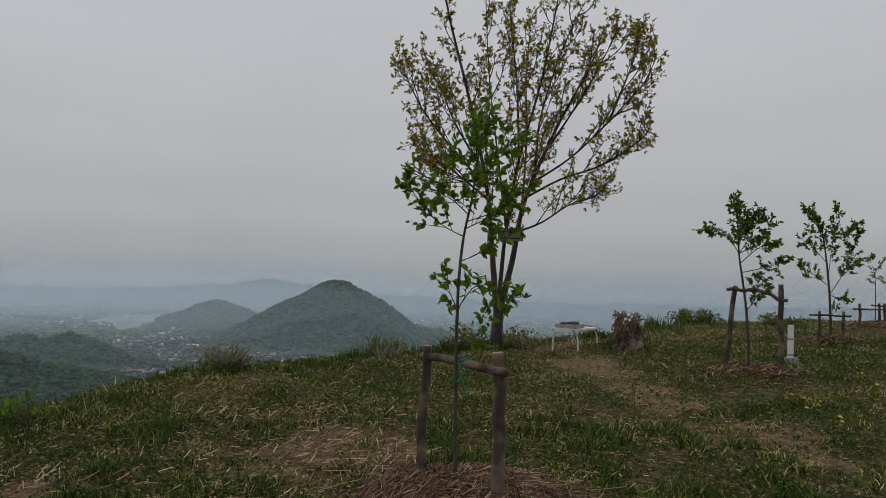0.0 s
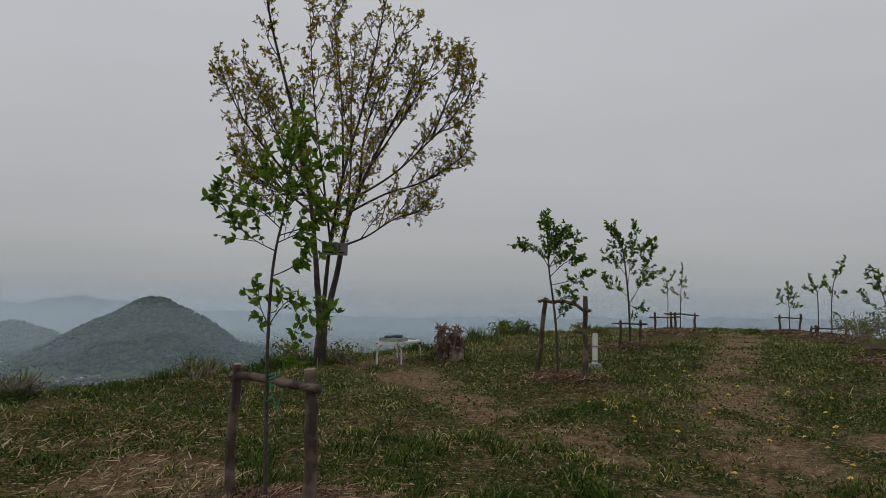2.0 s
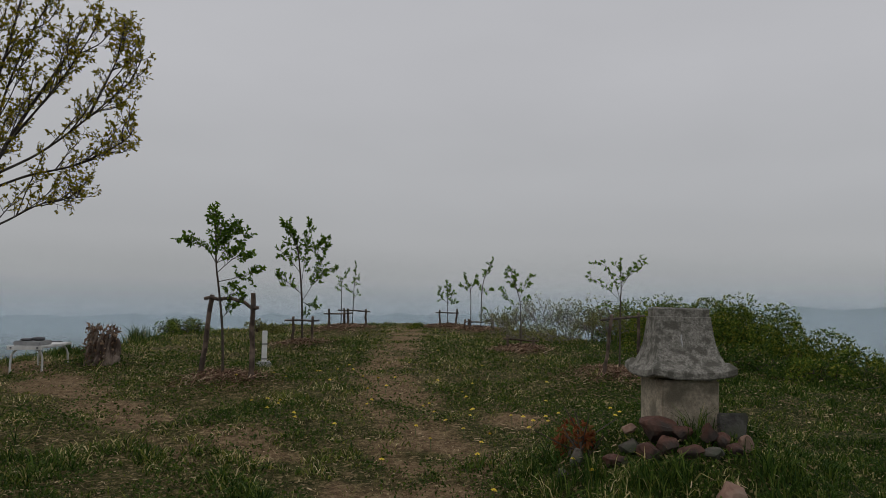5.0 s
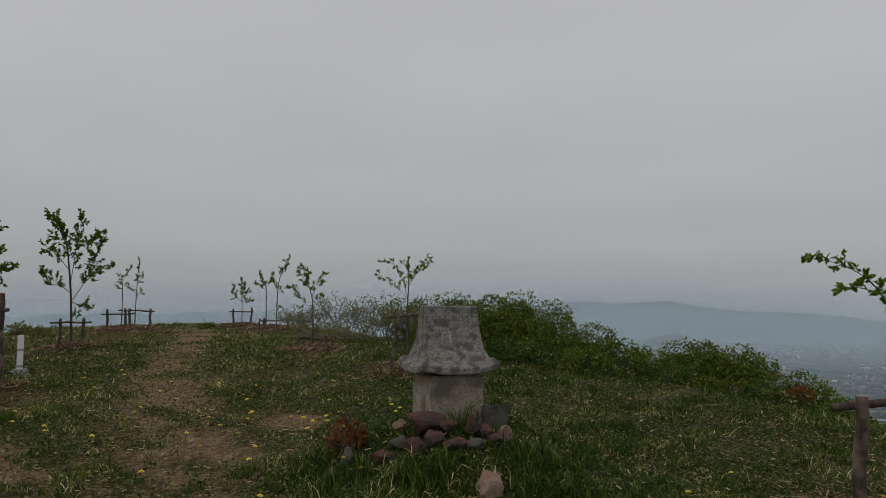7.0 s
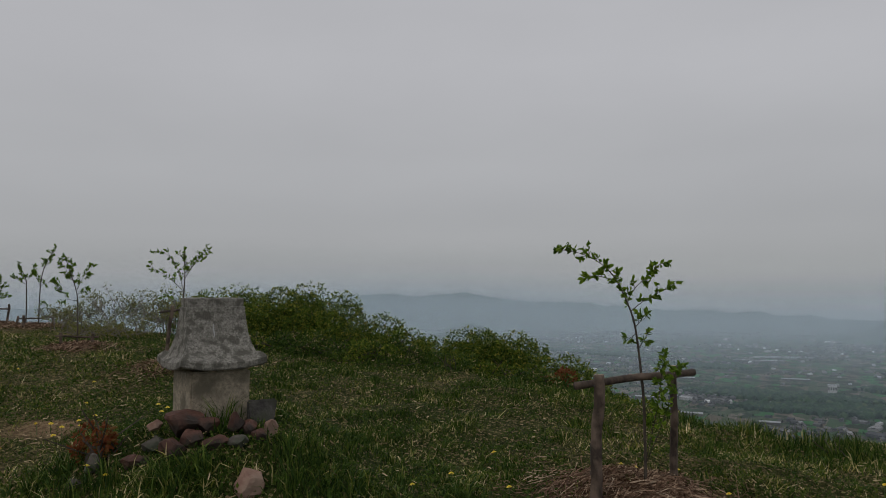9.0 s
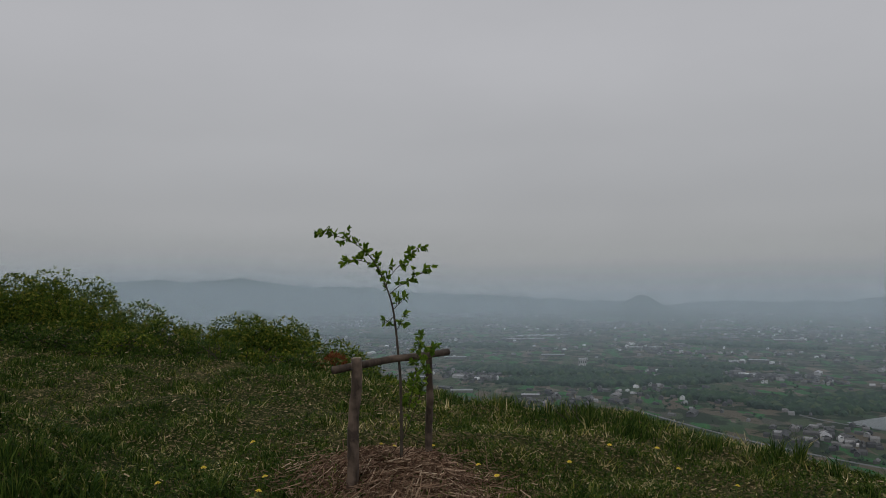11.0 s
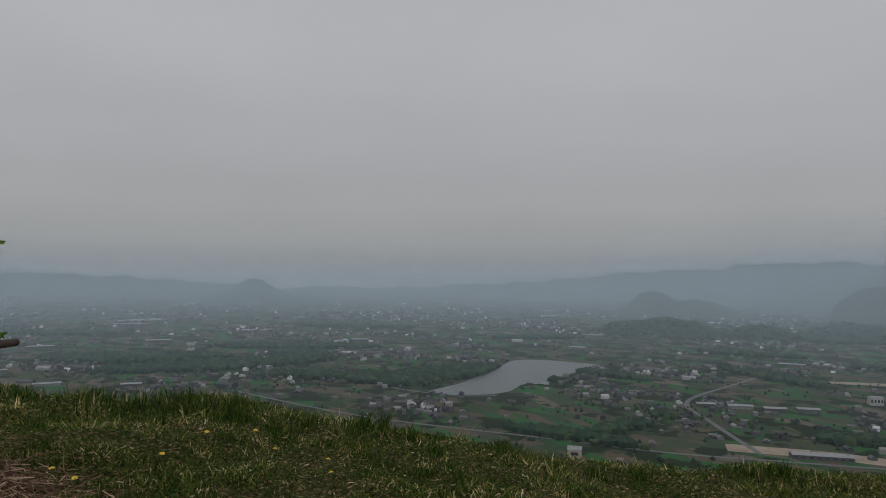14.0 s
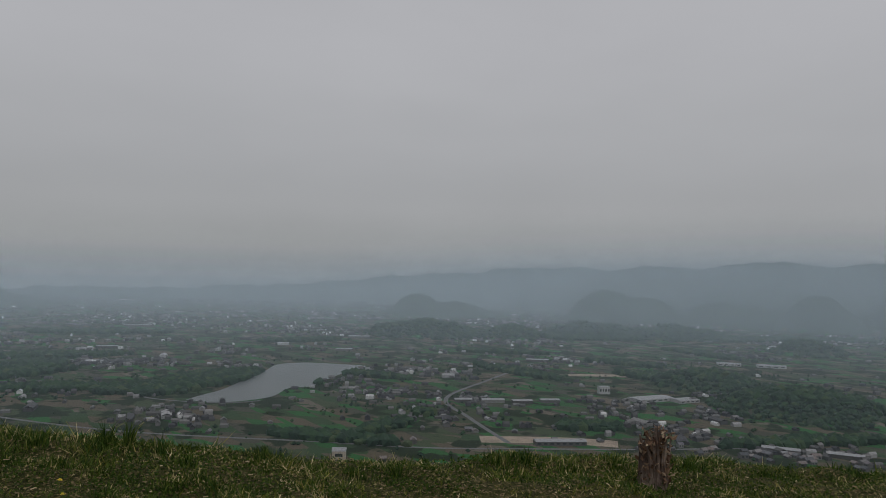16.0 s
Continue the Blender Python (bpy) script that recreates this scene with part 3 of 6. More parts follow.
def range_height(x, y):
    R_ = np.array(RANGE, float)
    az = azimuth(x, y)
    top = 200 + 1.14 * (np.interp(az, R_[:, 0], R_[:, 1]) - 200) + 16 * fbm(az * 0.6, az * 0 + 3.3, 5, 5)
    t = np.clip((np.hypot(x, y) - 4260 - 120 * vnoise(az * 0.25, az * 0, 7)) / 480, 0, 1)
    return top * t * t * (3 - 2 * t)


def plain_height(x, y):
    shape = np.shape(x)
    x, y = np.ravel(x), np.ravel(y)
    hh = hills_height(x, y)
    up = np.nonzero(hh > 0)[0]
    xs, ys = x[up], y[up]
    bumps = np.zeros(x.shape)
    bumps[up] = (3.5 * fbm(xs / 22, ys / 22, 21) + np.where((np.hypot(xs, ys) > 1900) & (xs > 800), 9 * fbm(xs / 75, ys / 75, 27, 2), 0)) * np.clip(hh[up] / 10, 0, 1)
    return (PLAIN + hh + bumps).reshape(shape)


def height(x, y):
    x, y = np.asarray(x, float), np.asarray(y, float)
    r = np.hypot(x, y)
    z = np.empty(x.shape)
    close = r < 60
    z[close] = hilltop_height(x[close], y[close], r[close])
    if not close.all():
        x, y, r = x[~close], y[~close], r[~close]
        hill, low = hilltop_height(x, y, r), plain_height(x, y)
        k = 16 * np.clip((r - 60) / 240, 0, 1)
        z[~close] = 0.5 * (hill + low + np.sqrt((hill - low) ** 2 + k * k))
    return z


def hilltop_height(x, y, r):
    plane = 0.0297 * x + 0.0787 * y - 0.006
    cap = 0.5 + 0.62 * (1 - np.exp(-np.clip(x, -1.2, 60) / 10))
    near = 0.5 * (plane + cap - np.sqrt((plane - cap) ** 2 + 0.02))
    for cx, cy, rad, h in MOUNDS:
        near = near + h * np.exp(-np.minimum((((x - cx) ** 2 + (y - cy) ** 2) / (rad * rad)) ** 1.3, 50))
    near = near + np.clip(r / 6, 0, 1) * (0.035 * fbm(x * 0.7, y * 0.7, 2) + 0.012 * fbm(x * 3.1, y * 3.1, 9) + 0.045 * np.clip((azimuth(x, y) - 50) / 10, 0, 1) * fbm(x * 1.9, y * 1.9, 19, 2))
    s = np.clip(r - edge_distance(x, y), 0, None)
    near = near * np.clip(np.where(r > 30, 30 / np.maximum(r, 1e-6), 1.0), 0, 1)
    slope = 0.50 + 0.06 * vnoise(x / 90, y / 90, 8)
    return near - slope * (np.sqrt(s * s + 0.8) - 0.894) + np.clip(s / 60, 0, 1) * 3 * fbm(x / 25, y / 25, 4)


def ground_at(x, y):
    return float(height(np.array([x]), np.array([y]))[0])


def build_ground():
    az = np.concatenate([np.arange(-40, 172, 0.33), np.arange(172, 320, 3.0)])
    az = np.radians(az)
    rr = np.concatenate([np.arange(0.0, 3, 0.5), np.arange(3, 16, 0.14), 16 * 1.026 ** np.arange(0, 230)])
    rr = rr[rr < 5500]
    A, R = np.meshgrid(az, rr)
    X, Y = R * np.sin(A), R * np.cos(A)
    Z = height(X, Y)
    na, nr = len(az), len(rr)
    V = np.stack([X, Y, Z], -1).reshape(-1, 3)
    i = np.arange(nr - 1)[:, None] * na
    j = np.arange(na)[None]
    j2 = (j + 1) % na
    F = np.stack([i + j, i + j2, i + na + j2, i + na + j], -1).reshape(-1, 4)[:, ::-1]
    c = V[F].mean(1)
    r = np.hypot(c[:, 0], c[:, 1])
    hh = hills_height(c[:, 0], c[:, 1])
    w = woods_mask(c[:, 0], c[:, 1])
    mi = np.where(r < 26, 0, np.where((c[:, 2] > PLAIN + 12) | (hh > 5) | (w > 0.4), 1, 2))
    ob = big("ground", V, F, [M_GROUND, M_FOREST, M_PLAIN], smooth=True, mat_index=mi)
    at = ob.data.attributes.new("bare", "FLOAT", "POINT")
    at.data.foreach_set("value", np.where(np.hypot(V[:, 0], V[:, 1]) < 26, bareness(V[:, 0], V[:, 1]), 0).astype(np.float32))
    at = ob.data.attributes.new("green", "FLOAT", "POINT")
    at.data.foreach_set("value", np.where(np.hypot(V[:, 0], V[:, 1]) < 26, greenness(V[:, 0], V[:, 1]), 0).astype(np.float32))
    tagged(ob, "grassy hilltop falling away to a wide farmed plain", "ground", kind="structure")


build_ground()


def water(name, poly, label, z=PLAIN + 1.2):
    bm = bmesh.new()
    P = smooth_line([(x, y, z) for x, y in poly + poly[:1]], 4)[:-1]
    vs = [bm.verts.new(p) for p in P]
    f = bm.faces.new(vs)
    if f.normal.z < 0:
        f.normal_flip()
    bmesh.ops.triangulate(bm, faces=[f])
    tagged(part(name, bm, M_WATER), label, "water", kind="structure")


def pond(x, y, a_, b_, rot):
    c, s = math.cos(radians(rot)), math.sin(radians(rot))
    return [(x + a_ * math.cos(t) * c - b_ * math.sin(t) * s, y + a_ * math.cos(t) * s + b_ * math.sin(t) * c) for t in np.linspace(0, 2 * math.pi, 10)[:-1]]


water("water", LAKE, "grey reservoir lake lying among the fields")
water("water_north", LAKE_NORTH, "pale lake beside the low wooded hill")
water("water_pond", pond(1520, -1945, 75, 55, 30), "small bright pond in the far fields")
water("water_far_pond", pond(1330, -2690, 60, 60, 30), "pale strip of a far pond")
water("water_strip", pond(2590, -170, 105, 45, -70), "long pale pond on the plain")
water("water_marsh", pond(-596, 1440, 34, 26, 20), "small pond at the foot of the wooded spur")


# ---- haze over the plain: thin curtains, tinted sheets in place of hazy air ----
def skyline(deg):
    """Elevation in degrees of the highest land in each direction, smoothed."""
    rr = np.arange(1800, 5300, 60.0)
    A, R = np.meshgrid(np.radians(deg), rr)
    el = np.degrees(np.arctan((hills_height(R * np.sin(A), R * np.cos(A)) + PLAIN - EYE) / R)).max(0)
    k = np.exp(-np.linspace(-2, 2, 17) ** 2)
    return np.convolve(np.pad(el, 8, mode="edge"), k / k.sum(), "valid")


def haze(r, top):
    """Evenly thick over the plain, thinning out slowly above the skyline."""
    deg = HAZE_DEG
    zs = np.concatenate([np.linspace(PLAIN + 0.5, -0.02 * r - 8, 6), np.linspace(-0.02 * r, 0.11 * r, 26)])
    A, Z = np.meshgrid(np.radians(deg), zs)
    V = np.stack([r * np.sin(A), r * np.cos(A), Z], -1).reshape(-1, 3)
    n = len(deg)
    F = [(k * n + j, k * n + j + 1, (k + 1) * n + j + 1, (k + 1) * n + j) for k in range(len(zs) - 1) for j in range(n - 1)]
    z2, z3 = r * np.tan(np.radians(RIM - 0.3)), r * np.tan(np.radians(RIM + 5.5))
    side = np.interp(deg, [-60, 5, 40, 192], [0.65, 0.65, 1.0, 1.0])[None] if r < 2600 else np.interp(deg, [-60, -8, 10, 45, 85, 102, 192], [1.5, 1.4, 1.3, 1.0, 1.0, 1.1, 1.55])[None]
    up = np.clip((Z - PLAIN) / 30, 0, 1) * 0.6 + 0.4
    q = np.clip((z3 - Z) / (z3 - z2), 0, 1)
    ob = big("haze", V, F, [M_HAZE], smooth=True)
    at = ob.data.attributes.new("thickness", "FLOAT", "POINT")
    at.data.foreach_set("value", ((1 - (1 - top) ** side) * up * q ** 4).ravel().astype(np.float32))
    tagged(ob, "see-through blue-grey sheet standing in for haze over the plain", "haze", "haze over the plain", "structure")


M_HAZE = haze_material()
HAZE_DEG = np.arange(-60, 192, 2.0)
RIM = np.maximum(skyline(HAZE_DEG), -1.2)[None]
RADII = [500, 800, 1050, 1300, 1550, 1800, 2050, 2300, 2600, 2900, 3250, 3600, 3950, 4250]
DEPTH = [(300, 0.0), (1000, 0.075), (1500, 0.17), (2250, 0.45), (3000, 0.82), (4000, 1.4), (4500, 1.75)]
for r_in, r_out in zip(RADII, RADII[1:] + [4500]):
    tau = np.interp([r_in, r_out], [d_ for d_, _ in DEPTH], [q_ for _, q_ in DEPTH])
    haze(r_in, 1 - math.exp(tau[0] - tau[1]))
scene.cycles.transparent_max_bounces = 32


# ---- trees ----
def leaf_mesh(pos, direction, size, rnd, droop=0.3, fold=0.25, wide=0.5, oval=False):
    """Folded leaf blades of two triangles each, one per row of pos."""
    n = len(pos)
    d = direction * 0.8 + rnd.normal(0, 0.75, (n, 3))
    d[:, 2] -= droop
    d /= np.linalg.norm(d, axis=1, keepdims=True) + 1e-9
    s = np.cross(d, rnd.normal(0, 1, (n, 3)))
    s /= np.linalg.norm(s, axis=1, keepdims=True) + 1e-9
    up = np.cross(s, d)
    L = (size * rnd.uniform(0.6, 1.25, n))[:, None]
    mid = pos + d * L * 0.45
    if oval:
        a_, b_ = pos + d * L * 0.28, pos + d * L * 0.66
        V = np.stack([pos, a_ + s * L * wide * 0.46 + up * L * fold * 0.3, b_ + s * L * wide * 0.38 + up * L * fold * 0.2, pos + d * L - up * L * 0.15, b_ - s * L * wide * 0.38 + up * L * fold * 0.2, a_ - s * L * wide * 0.46 + up * L * fold * 0.3], 1).reshape(-1, 3)
        i = np.arange(n)[:, None] * 6
        return V, np.concatenate([i + q for q in ([0, 1, 2], [0, 2, 3], [0, 3, 4], [0, 4, 5])])
    V = np.stack([pos, mid + s * L * wide * 0.5 + up * L * fold * 0.4, pos + d * L - up * L * 0.1, mid - s * L * wide * 0.5 + up * L * fold * 0.4], 1).reshape(-1, 3)
    i = np.arange(n)[:, None] * 4
    F = np.concatenate([i + [0, 1, 2], i + [0, 2, 3]])
    return V, F


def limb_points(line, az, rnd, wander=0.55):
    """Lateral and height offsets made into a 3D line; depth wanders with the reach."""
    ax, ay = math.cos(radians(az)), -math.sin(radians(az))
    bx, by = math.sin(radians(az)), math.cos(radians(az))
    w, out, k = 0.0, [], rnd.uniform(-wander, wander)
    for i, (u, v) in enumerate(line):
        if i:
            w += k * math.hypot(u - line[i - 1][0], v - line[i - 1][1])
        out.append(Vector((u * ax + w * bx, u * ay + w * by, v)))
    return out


def tree(name, xy, az, trunk, limbs, thick, leaf, per_twig, twig_len, twig_gap, leaf_mat, bark, label, category, group, seed, start=0.25, taper=0.72, twig_depth=1, up=0.35, wander=0.55):
    rnd, nr = random.Random(seed), np.random.default_rng(seed)
    base = Vector((xy[0], xy[1], ground_at(*xy) - 0.02))
    T = thing(name, base, label, category, group)
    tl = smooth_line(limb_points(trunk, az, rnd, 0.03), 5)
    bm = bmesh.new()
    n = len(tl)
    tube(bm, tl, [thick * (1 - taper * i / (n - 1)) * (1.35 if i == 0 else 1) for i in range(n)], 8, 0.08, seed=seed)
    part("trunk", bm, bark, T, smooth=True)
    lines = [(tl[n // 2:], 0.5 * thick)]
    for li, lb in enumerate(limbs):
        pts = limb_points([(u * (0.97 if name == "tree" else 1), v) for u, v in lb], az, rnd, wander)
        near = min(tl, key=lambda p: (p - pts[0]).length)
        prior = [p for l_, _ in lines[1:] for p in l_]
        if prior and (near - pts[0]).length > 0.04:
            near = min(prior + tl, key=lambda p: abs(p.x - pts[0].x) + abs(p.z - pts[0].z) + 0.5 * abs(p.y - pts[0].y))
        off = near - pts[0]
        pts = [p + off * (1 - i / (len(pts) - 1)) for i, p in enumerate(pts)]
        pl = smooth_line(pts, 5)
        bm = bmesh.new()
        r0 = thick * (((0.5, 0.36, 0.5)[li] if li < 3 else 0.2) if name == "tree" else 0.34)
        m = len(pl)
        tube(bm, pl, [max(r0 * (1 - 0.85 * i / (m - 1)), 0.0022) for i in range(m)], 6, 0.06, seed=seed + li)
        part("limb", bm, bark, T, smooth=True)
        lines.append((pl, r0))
    if name == "tree":
        for pl, r0 in list(lines[1:]):
            for q in range(7):
                i = int(len(pl) * (0.3 + 0.09 * q))
                along = (pl[i] - pl[i - 1]).normalized()
                side = Vector((rnd.gauss(0, 1), rnd.gauss(0, 1), rnd.gauss(0.2, 0.6))).normalized()
                d = (along * 0.9 + side * 0.6 + Vector((0, 0, 0.25))).normalized()
                L = rnd.uniform(0.5, 1.1) * (1.1 - 0.12 * q)
                pts = [pl[i], pl[i] + d * L * 0.5 + side * 0.05, pl[i] + d * L + Vector((0, 0, 0.12 * L))]
                sub = smooth_line(pts, 4)
                bm = bmesh.new()
                tube(bm, sub, [0.011 * (1 - 0.75 * k / (len(sub) - 1)) for k in range(len(sub))], 5, 0.06, seed=seed + i)
                part("branch", bm, bark, T, smooth=True)
                lines.append((sub, 0.011))
    twig_lines, lp, ld = [], [], []

    def grow(pl, depth, length):
        seg = [(pl[i] - pl[i - 1]).length for i in range(1, len(pl))]
        total, run, nxt = sum(seg), 0.0, 0.0
        nxt = total * start
        for i in range(1, len(pl)):
            while run + seg[i - 1] >= nxt:
                p = pl[i - 1].lerp(pl[i], max(0.0, min(1.0, (nxt - run) / max(seg[i - 1], 1e-6))))
                along = (pl[i] - pl[i - 1]).normalized()
                q = Vector((rnd.gauss(0, 1), rnd.gauss(0, 1), rnd.gauss(0, 1) + up)).normalized()
                d = (along * 0.75 + q * 0.8).normalized()
                L = length * rnd.uniform(0.5, 1.2) * (1 - 0.45 * nxt / total)
                bend = Vector((rnd.gauss(0, 0.12), rnd.gauss(0, 0.12), rnd.gauss(0.1, 0.12))) * L
                tw = [p, p + d * L * 0.5 + bend * 0.4, p + d * L + bend]
                twig_lines.append((tw, 0.0058 if depth else (0.0038 if twig_depth > 1 else 0.0026)))
                if depth:
                    grow([tw[0].lerp(tw[1], t / 2) for t in range(3)] + [tw[1].lerp(tw[2], t / 2) for t in (1, 2)], depth - 1, length * 0.5)
                for k in range(per_twig):
                    t = rnd.uniform(0.72, 1.0) if twig_depth > 1 else rnd.uniform(0.25, 1.0)
                    q = tw[1].lerp(tw[2], (t - 0.5) * 2) if t > 0.5 else tw[0].lerp(tw[1], t * 2)
                    lp.append(q)
                    ld.append(d)
                nxt += twig_gap * rnd.uniform(0.6, 1.4)
            run += seg[i - 1]
        for k in range(2):
            lp.append(pl[-1])
            ld.append((pl[-1] - pl[-2]).normalized())

    for pl, r0 in lines:
        grow(pl, twig_depth - 1, twig_len)
    bm = bmesh.new()
    for tw, r in twig_lines:
        tube(bm, tw, [r, r * 0.7, r * 0.35], 3, cap=False)
    tagged(part("twig_growth", bm, bark, T), kind="stuff")
    V, F = leaf_mesh(np.array(lp), np.array(ld), leaf, nr, oval=name == "sapling", wide=0.5 if name == "tree" else 0.58)
    tagged(big("crown", V, F, [leaf_mat], T), kind="stuff")
    return T


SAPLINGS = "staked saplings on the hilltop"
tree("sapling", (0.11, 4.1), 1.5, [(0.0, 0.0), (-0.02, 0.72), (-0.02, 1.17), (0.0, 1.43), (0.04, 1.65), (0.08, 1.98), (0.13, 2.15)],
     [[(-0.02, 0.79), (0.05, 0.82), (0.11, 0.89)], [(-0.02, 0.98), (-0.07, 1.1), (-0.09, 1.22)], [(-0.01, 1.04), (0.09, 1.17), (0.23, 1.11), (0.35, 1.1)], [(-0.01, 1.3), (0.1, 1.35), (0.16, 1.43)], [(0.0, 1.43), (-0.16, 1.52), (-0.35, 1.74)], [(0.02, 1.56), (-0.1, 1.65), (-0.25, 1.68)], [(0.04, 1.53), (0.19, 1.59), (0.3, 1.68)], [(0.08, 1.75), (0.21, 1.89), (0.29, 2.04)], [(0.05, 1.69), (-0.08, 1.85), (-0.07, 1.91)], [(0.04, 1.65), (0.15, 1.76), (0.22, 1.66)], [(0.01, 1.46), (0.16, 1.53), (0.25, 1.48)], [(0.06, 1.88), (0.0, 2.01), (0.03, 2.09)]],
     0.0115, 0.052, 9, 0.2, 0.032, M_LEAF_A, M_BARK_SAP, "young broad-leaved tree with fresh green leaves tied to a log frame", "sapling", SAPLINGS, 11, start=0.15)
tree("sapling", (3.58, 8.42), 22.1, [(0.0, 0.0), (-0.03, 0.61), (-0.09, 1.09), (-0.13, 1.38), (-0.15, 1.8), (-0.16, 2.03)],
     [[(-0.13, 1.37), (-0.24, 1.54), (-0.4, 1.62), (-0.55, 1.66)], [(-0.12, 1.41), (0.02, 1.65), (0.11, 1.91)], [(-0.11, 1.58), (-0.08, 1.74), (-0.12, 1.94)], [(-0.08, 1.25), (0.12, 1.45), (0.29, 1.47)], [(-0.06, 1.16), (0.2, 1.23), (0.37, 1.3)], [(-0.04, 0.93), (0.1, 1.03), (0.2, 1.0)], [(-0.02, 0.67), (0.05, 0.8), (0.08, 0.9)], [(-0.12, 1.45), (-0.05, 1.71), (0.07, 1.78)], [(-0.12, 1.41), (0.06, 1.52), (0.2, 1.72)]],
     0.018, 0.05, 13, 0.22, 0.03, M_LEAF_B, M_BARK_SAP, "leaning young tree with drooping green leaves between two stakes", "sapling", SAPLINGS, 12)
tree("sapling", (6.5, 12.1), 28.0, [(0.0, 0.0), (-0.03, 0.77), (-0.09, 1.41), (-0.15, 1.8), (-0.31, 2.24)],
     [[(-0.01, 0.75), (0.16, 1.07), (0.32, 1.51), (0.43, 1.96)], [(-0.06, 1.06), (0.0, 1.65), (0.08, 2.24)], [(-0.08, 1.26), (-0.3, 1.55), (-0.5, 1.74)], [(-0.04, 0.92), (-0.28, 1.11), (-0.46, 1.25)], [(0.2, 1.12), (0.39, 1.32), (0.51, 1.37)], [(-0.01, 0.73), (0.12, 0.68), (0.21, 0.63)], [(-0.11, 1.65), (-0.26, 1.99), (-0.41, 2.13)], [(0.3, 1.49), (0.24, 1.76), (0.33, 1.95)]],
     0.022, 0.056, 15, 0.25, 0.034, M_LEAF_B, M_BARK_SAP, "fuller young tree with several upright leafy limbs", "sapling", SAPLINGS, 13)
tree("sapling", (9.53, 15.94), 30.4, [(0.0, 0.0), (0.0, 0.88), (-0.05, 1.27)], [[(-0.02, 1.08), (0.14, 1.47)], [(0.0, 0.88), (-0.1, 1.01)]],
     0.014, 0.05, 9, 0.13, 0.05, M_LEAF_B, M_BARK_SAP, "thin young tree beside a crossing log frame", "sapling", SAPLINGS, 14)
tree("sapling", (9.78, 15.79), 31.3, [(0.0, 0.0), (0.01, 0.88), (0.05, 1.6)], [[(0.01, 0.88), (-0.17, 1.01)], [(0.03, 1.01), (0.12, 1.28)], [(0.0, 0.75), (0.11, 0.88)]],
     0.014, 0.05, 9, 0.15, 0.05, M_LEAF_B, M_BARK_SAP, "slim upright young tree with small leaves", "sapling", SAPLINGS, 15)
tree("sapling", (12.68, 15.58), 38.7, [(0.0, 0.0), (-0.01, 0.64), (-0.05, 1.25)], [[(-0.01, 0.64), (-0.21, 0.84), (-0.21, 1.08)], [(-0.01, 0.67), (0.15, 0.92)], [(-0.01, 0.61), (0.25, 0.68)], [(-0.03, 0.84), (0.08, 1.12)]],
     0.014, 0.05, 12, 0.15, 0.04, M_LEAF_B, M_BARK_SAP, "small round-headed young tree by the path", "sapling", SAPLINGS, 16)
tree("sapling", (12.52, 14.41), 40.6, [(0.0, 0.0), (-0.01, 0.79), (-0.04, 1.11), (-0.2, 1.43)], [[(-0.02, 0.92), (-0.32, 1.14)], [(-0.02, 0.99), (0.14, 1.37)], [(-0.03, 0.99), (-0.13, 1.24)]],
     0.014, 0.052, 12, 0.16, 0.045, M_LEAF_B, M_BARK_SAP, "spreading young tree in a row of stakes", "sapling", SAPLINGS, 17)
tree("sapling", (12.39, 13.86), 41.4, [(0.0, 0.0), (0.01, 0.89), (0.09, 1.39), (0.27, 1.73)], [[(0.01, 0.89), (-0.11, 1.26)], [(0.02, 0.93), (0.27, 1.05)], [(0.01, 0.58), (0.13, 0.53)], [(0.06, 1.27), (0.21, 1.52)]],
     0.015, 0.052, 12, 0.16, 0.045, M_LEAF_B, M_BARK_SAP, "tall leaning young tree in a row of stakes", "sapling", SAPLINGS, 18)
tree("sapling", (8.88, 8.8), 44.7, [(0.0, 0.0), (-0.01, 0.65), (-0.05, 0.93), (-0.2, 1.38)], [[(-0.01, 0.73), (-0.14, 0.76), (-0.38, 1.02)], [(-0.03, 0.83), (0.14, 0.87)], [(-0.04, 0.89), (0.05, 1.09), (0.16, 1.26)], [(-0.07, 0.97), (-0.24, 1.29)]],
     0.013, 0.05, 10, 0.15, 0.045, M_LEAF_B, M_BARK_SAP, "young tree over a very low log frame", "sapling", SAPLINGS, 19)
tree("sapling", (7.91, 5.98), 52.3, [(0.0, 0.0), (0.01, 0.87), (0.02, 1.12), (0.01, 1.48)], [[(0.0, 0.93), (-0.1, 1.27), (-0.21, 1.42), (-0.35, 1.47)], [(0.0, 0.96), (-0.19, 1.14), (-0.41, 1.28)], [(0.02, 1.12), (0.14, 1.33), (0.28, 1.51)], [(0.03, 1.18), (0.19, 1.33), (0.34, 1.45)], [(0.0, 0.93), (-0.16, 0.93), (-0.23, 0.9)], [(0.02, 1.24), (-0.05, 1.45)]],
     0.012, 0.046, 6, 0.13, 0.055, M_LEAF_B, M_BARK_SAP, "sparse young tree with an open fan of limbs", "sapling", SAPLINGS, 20)
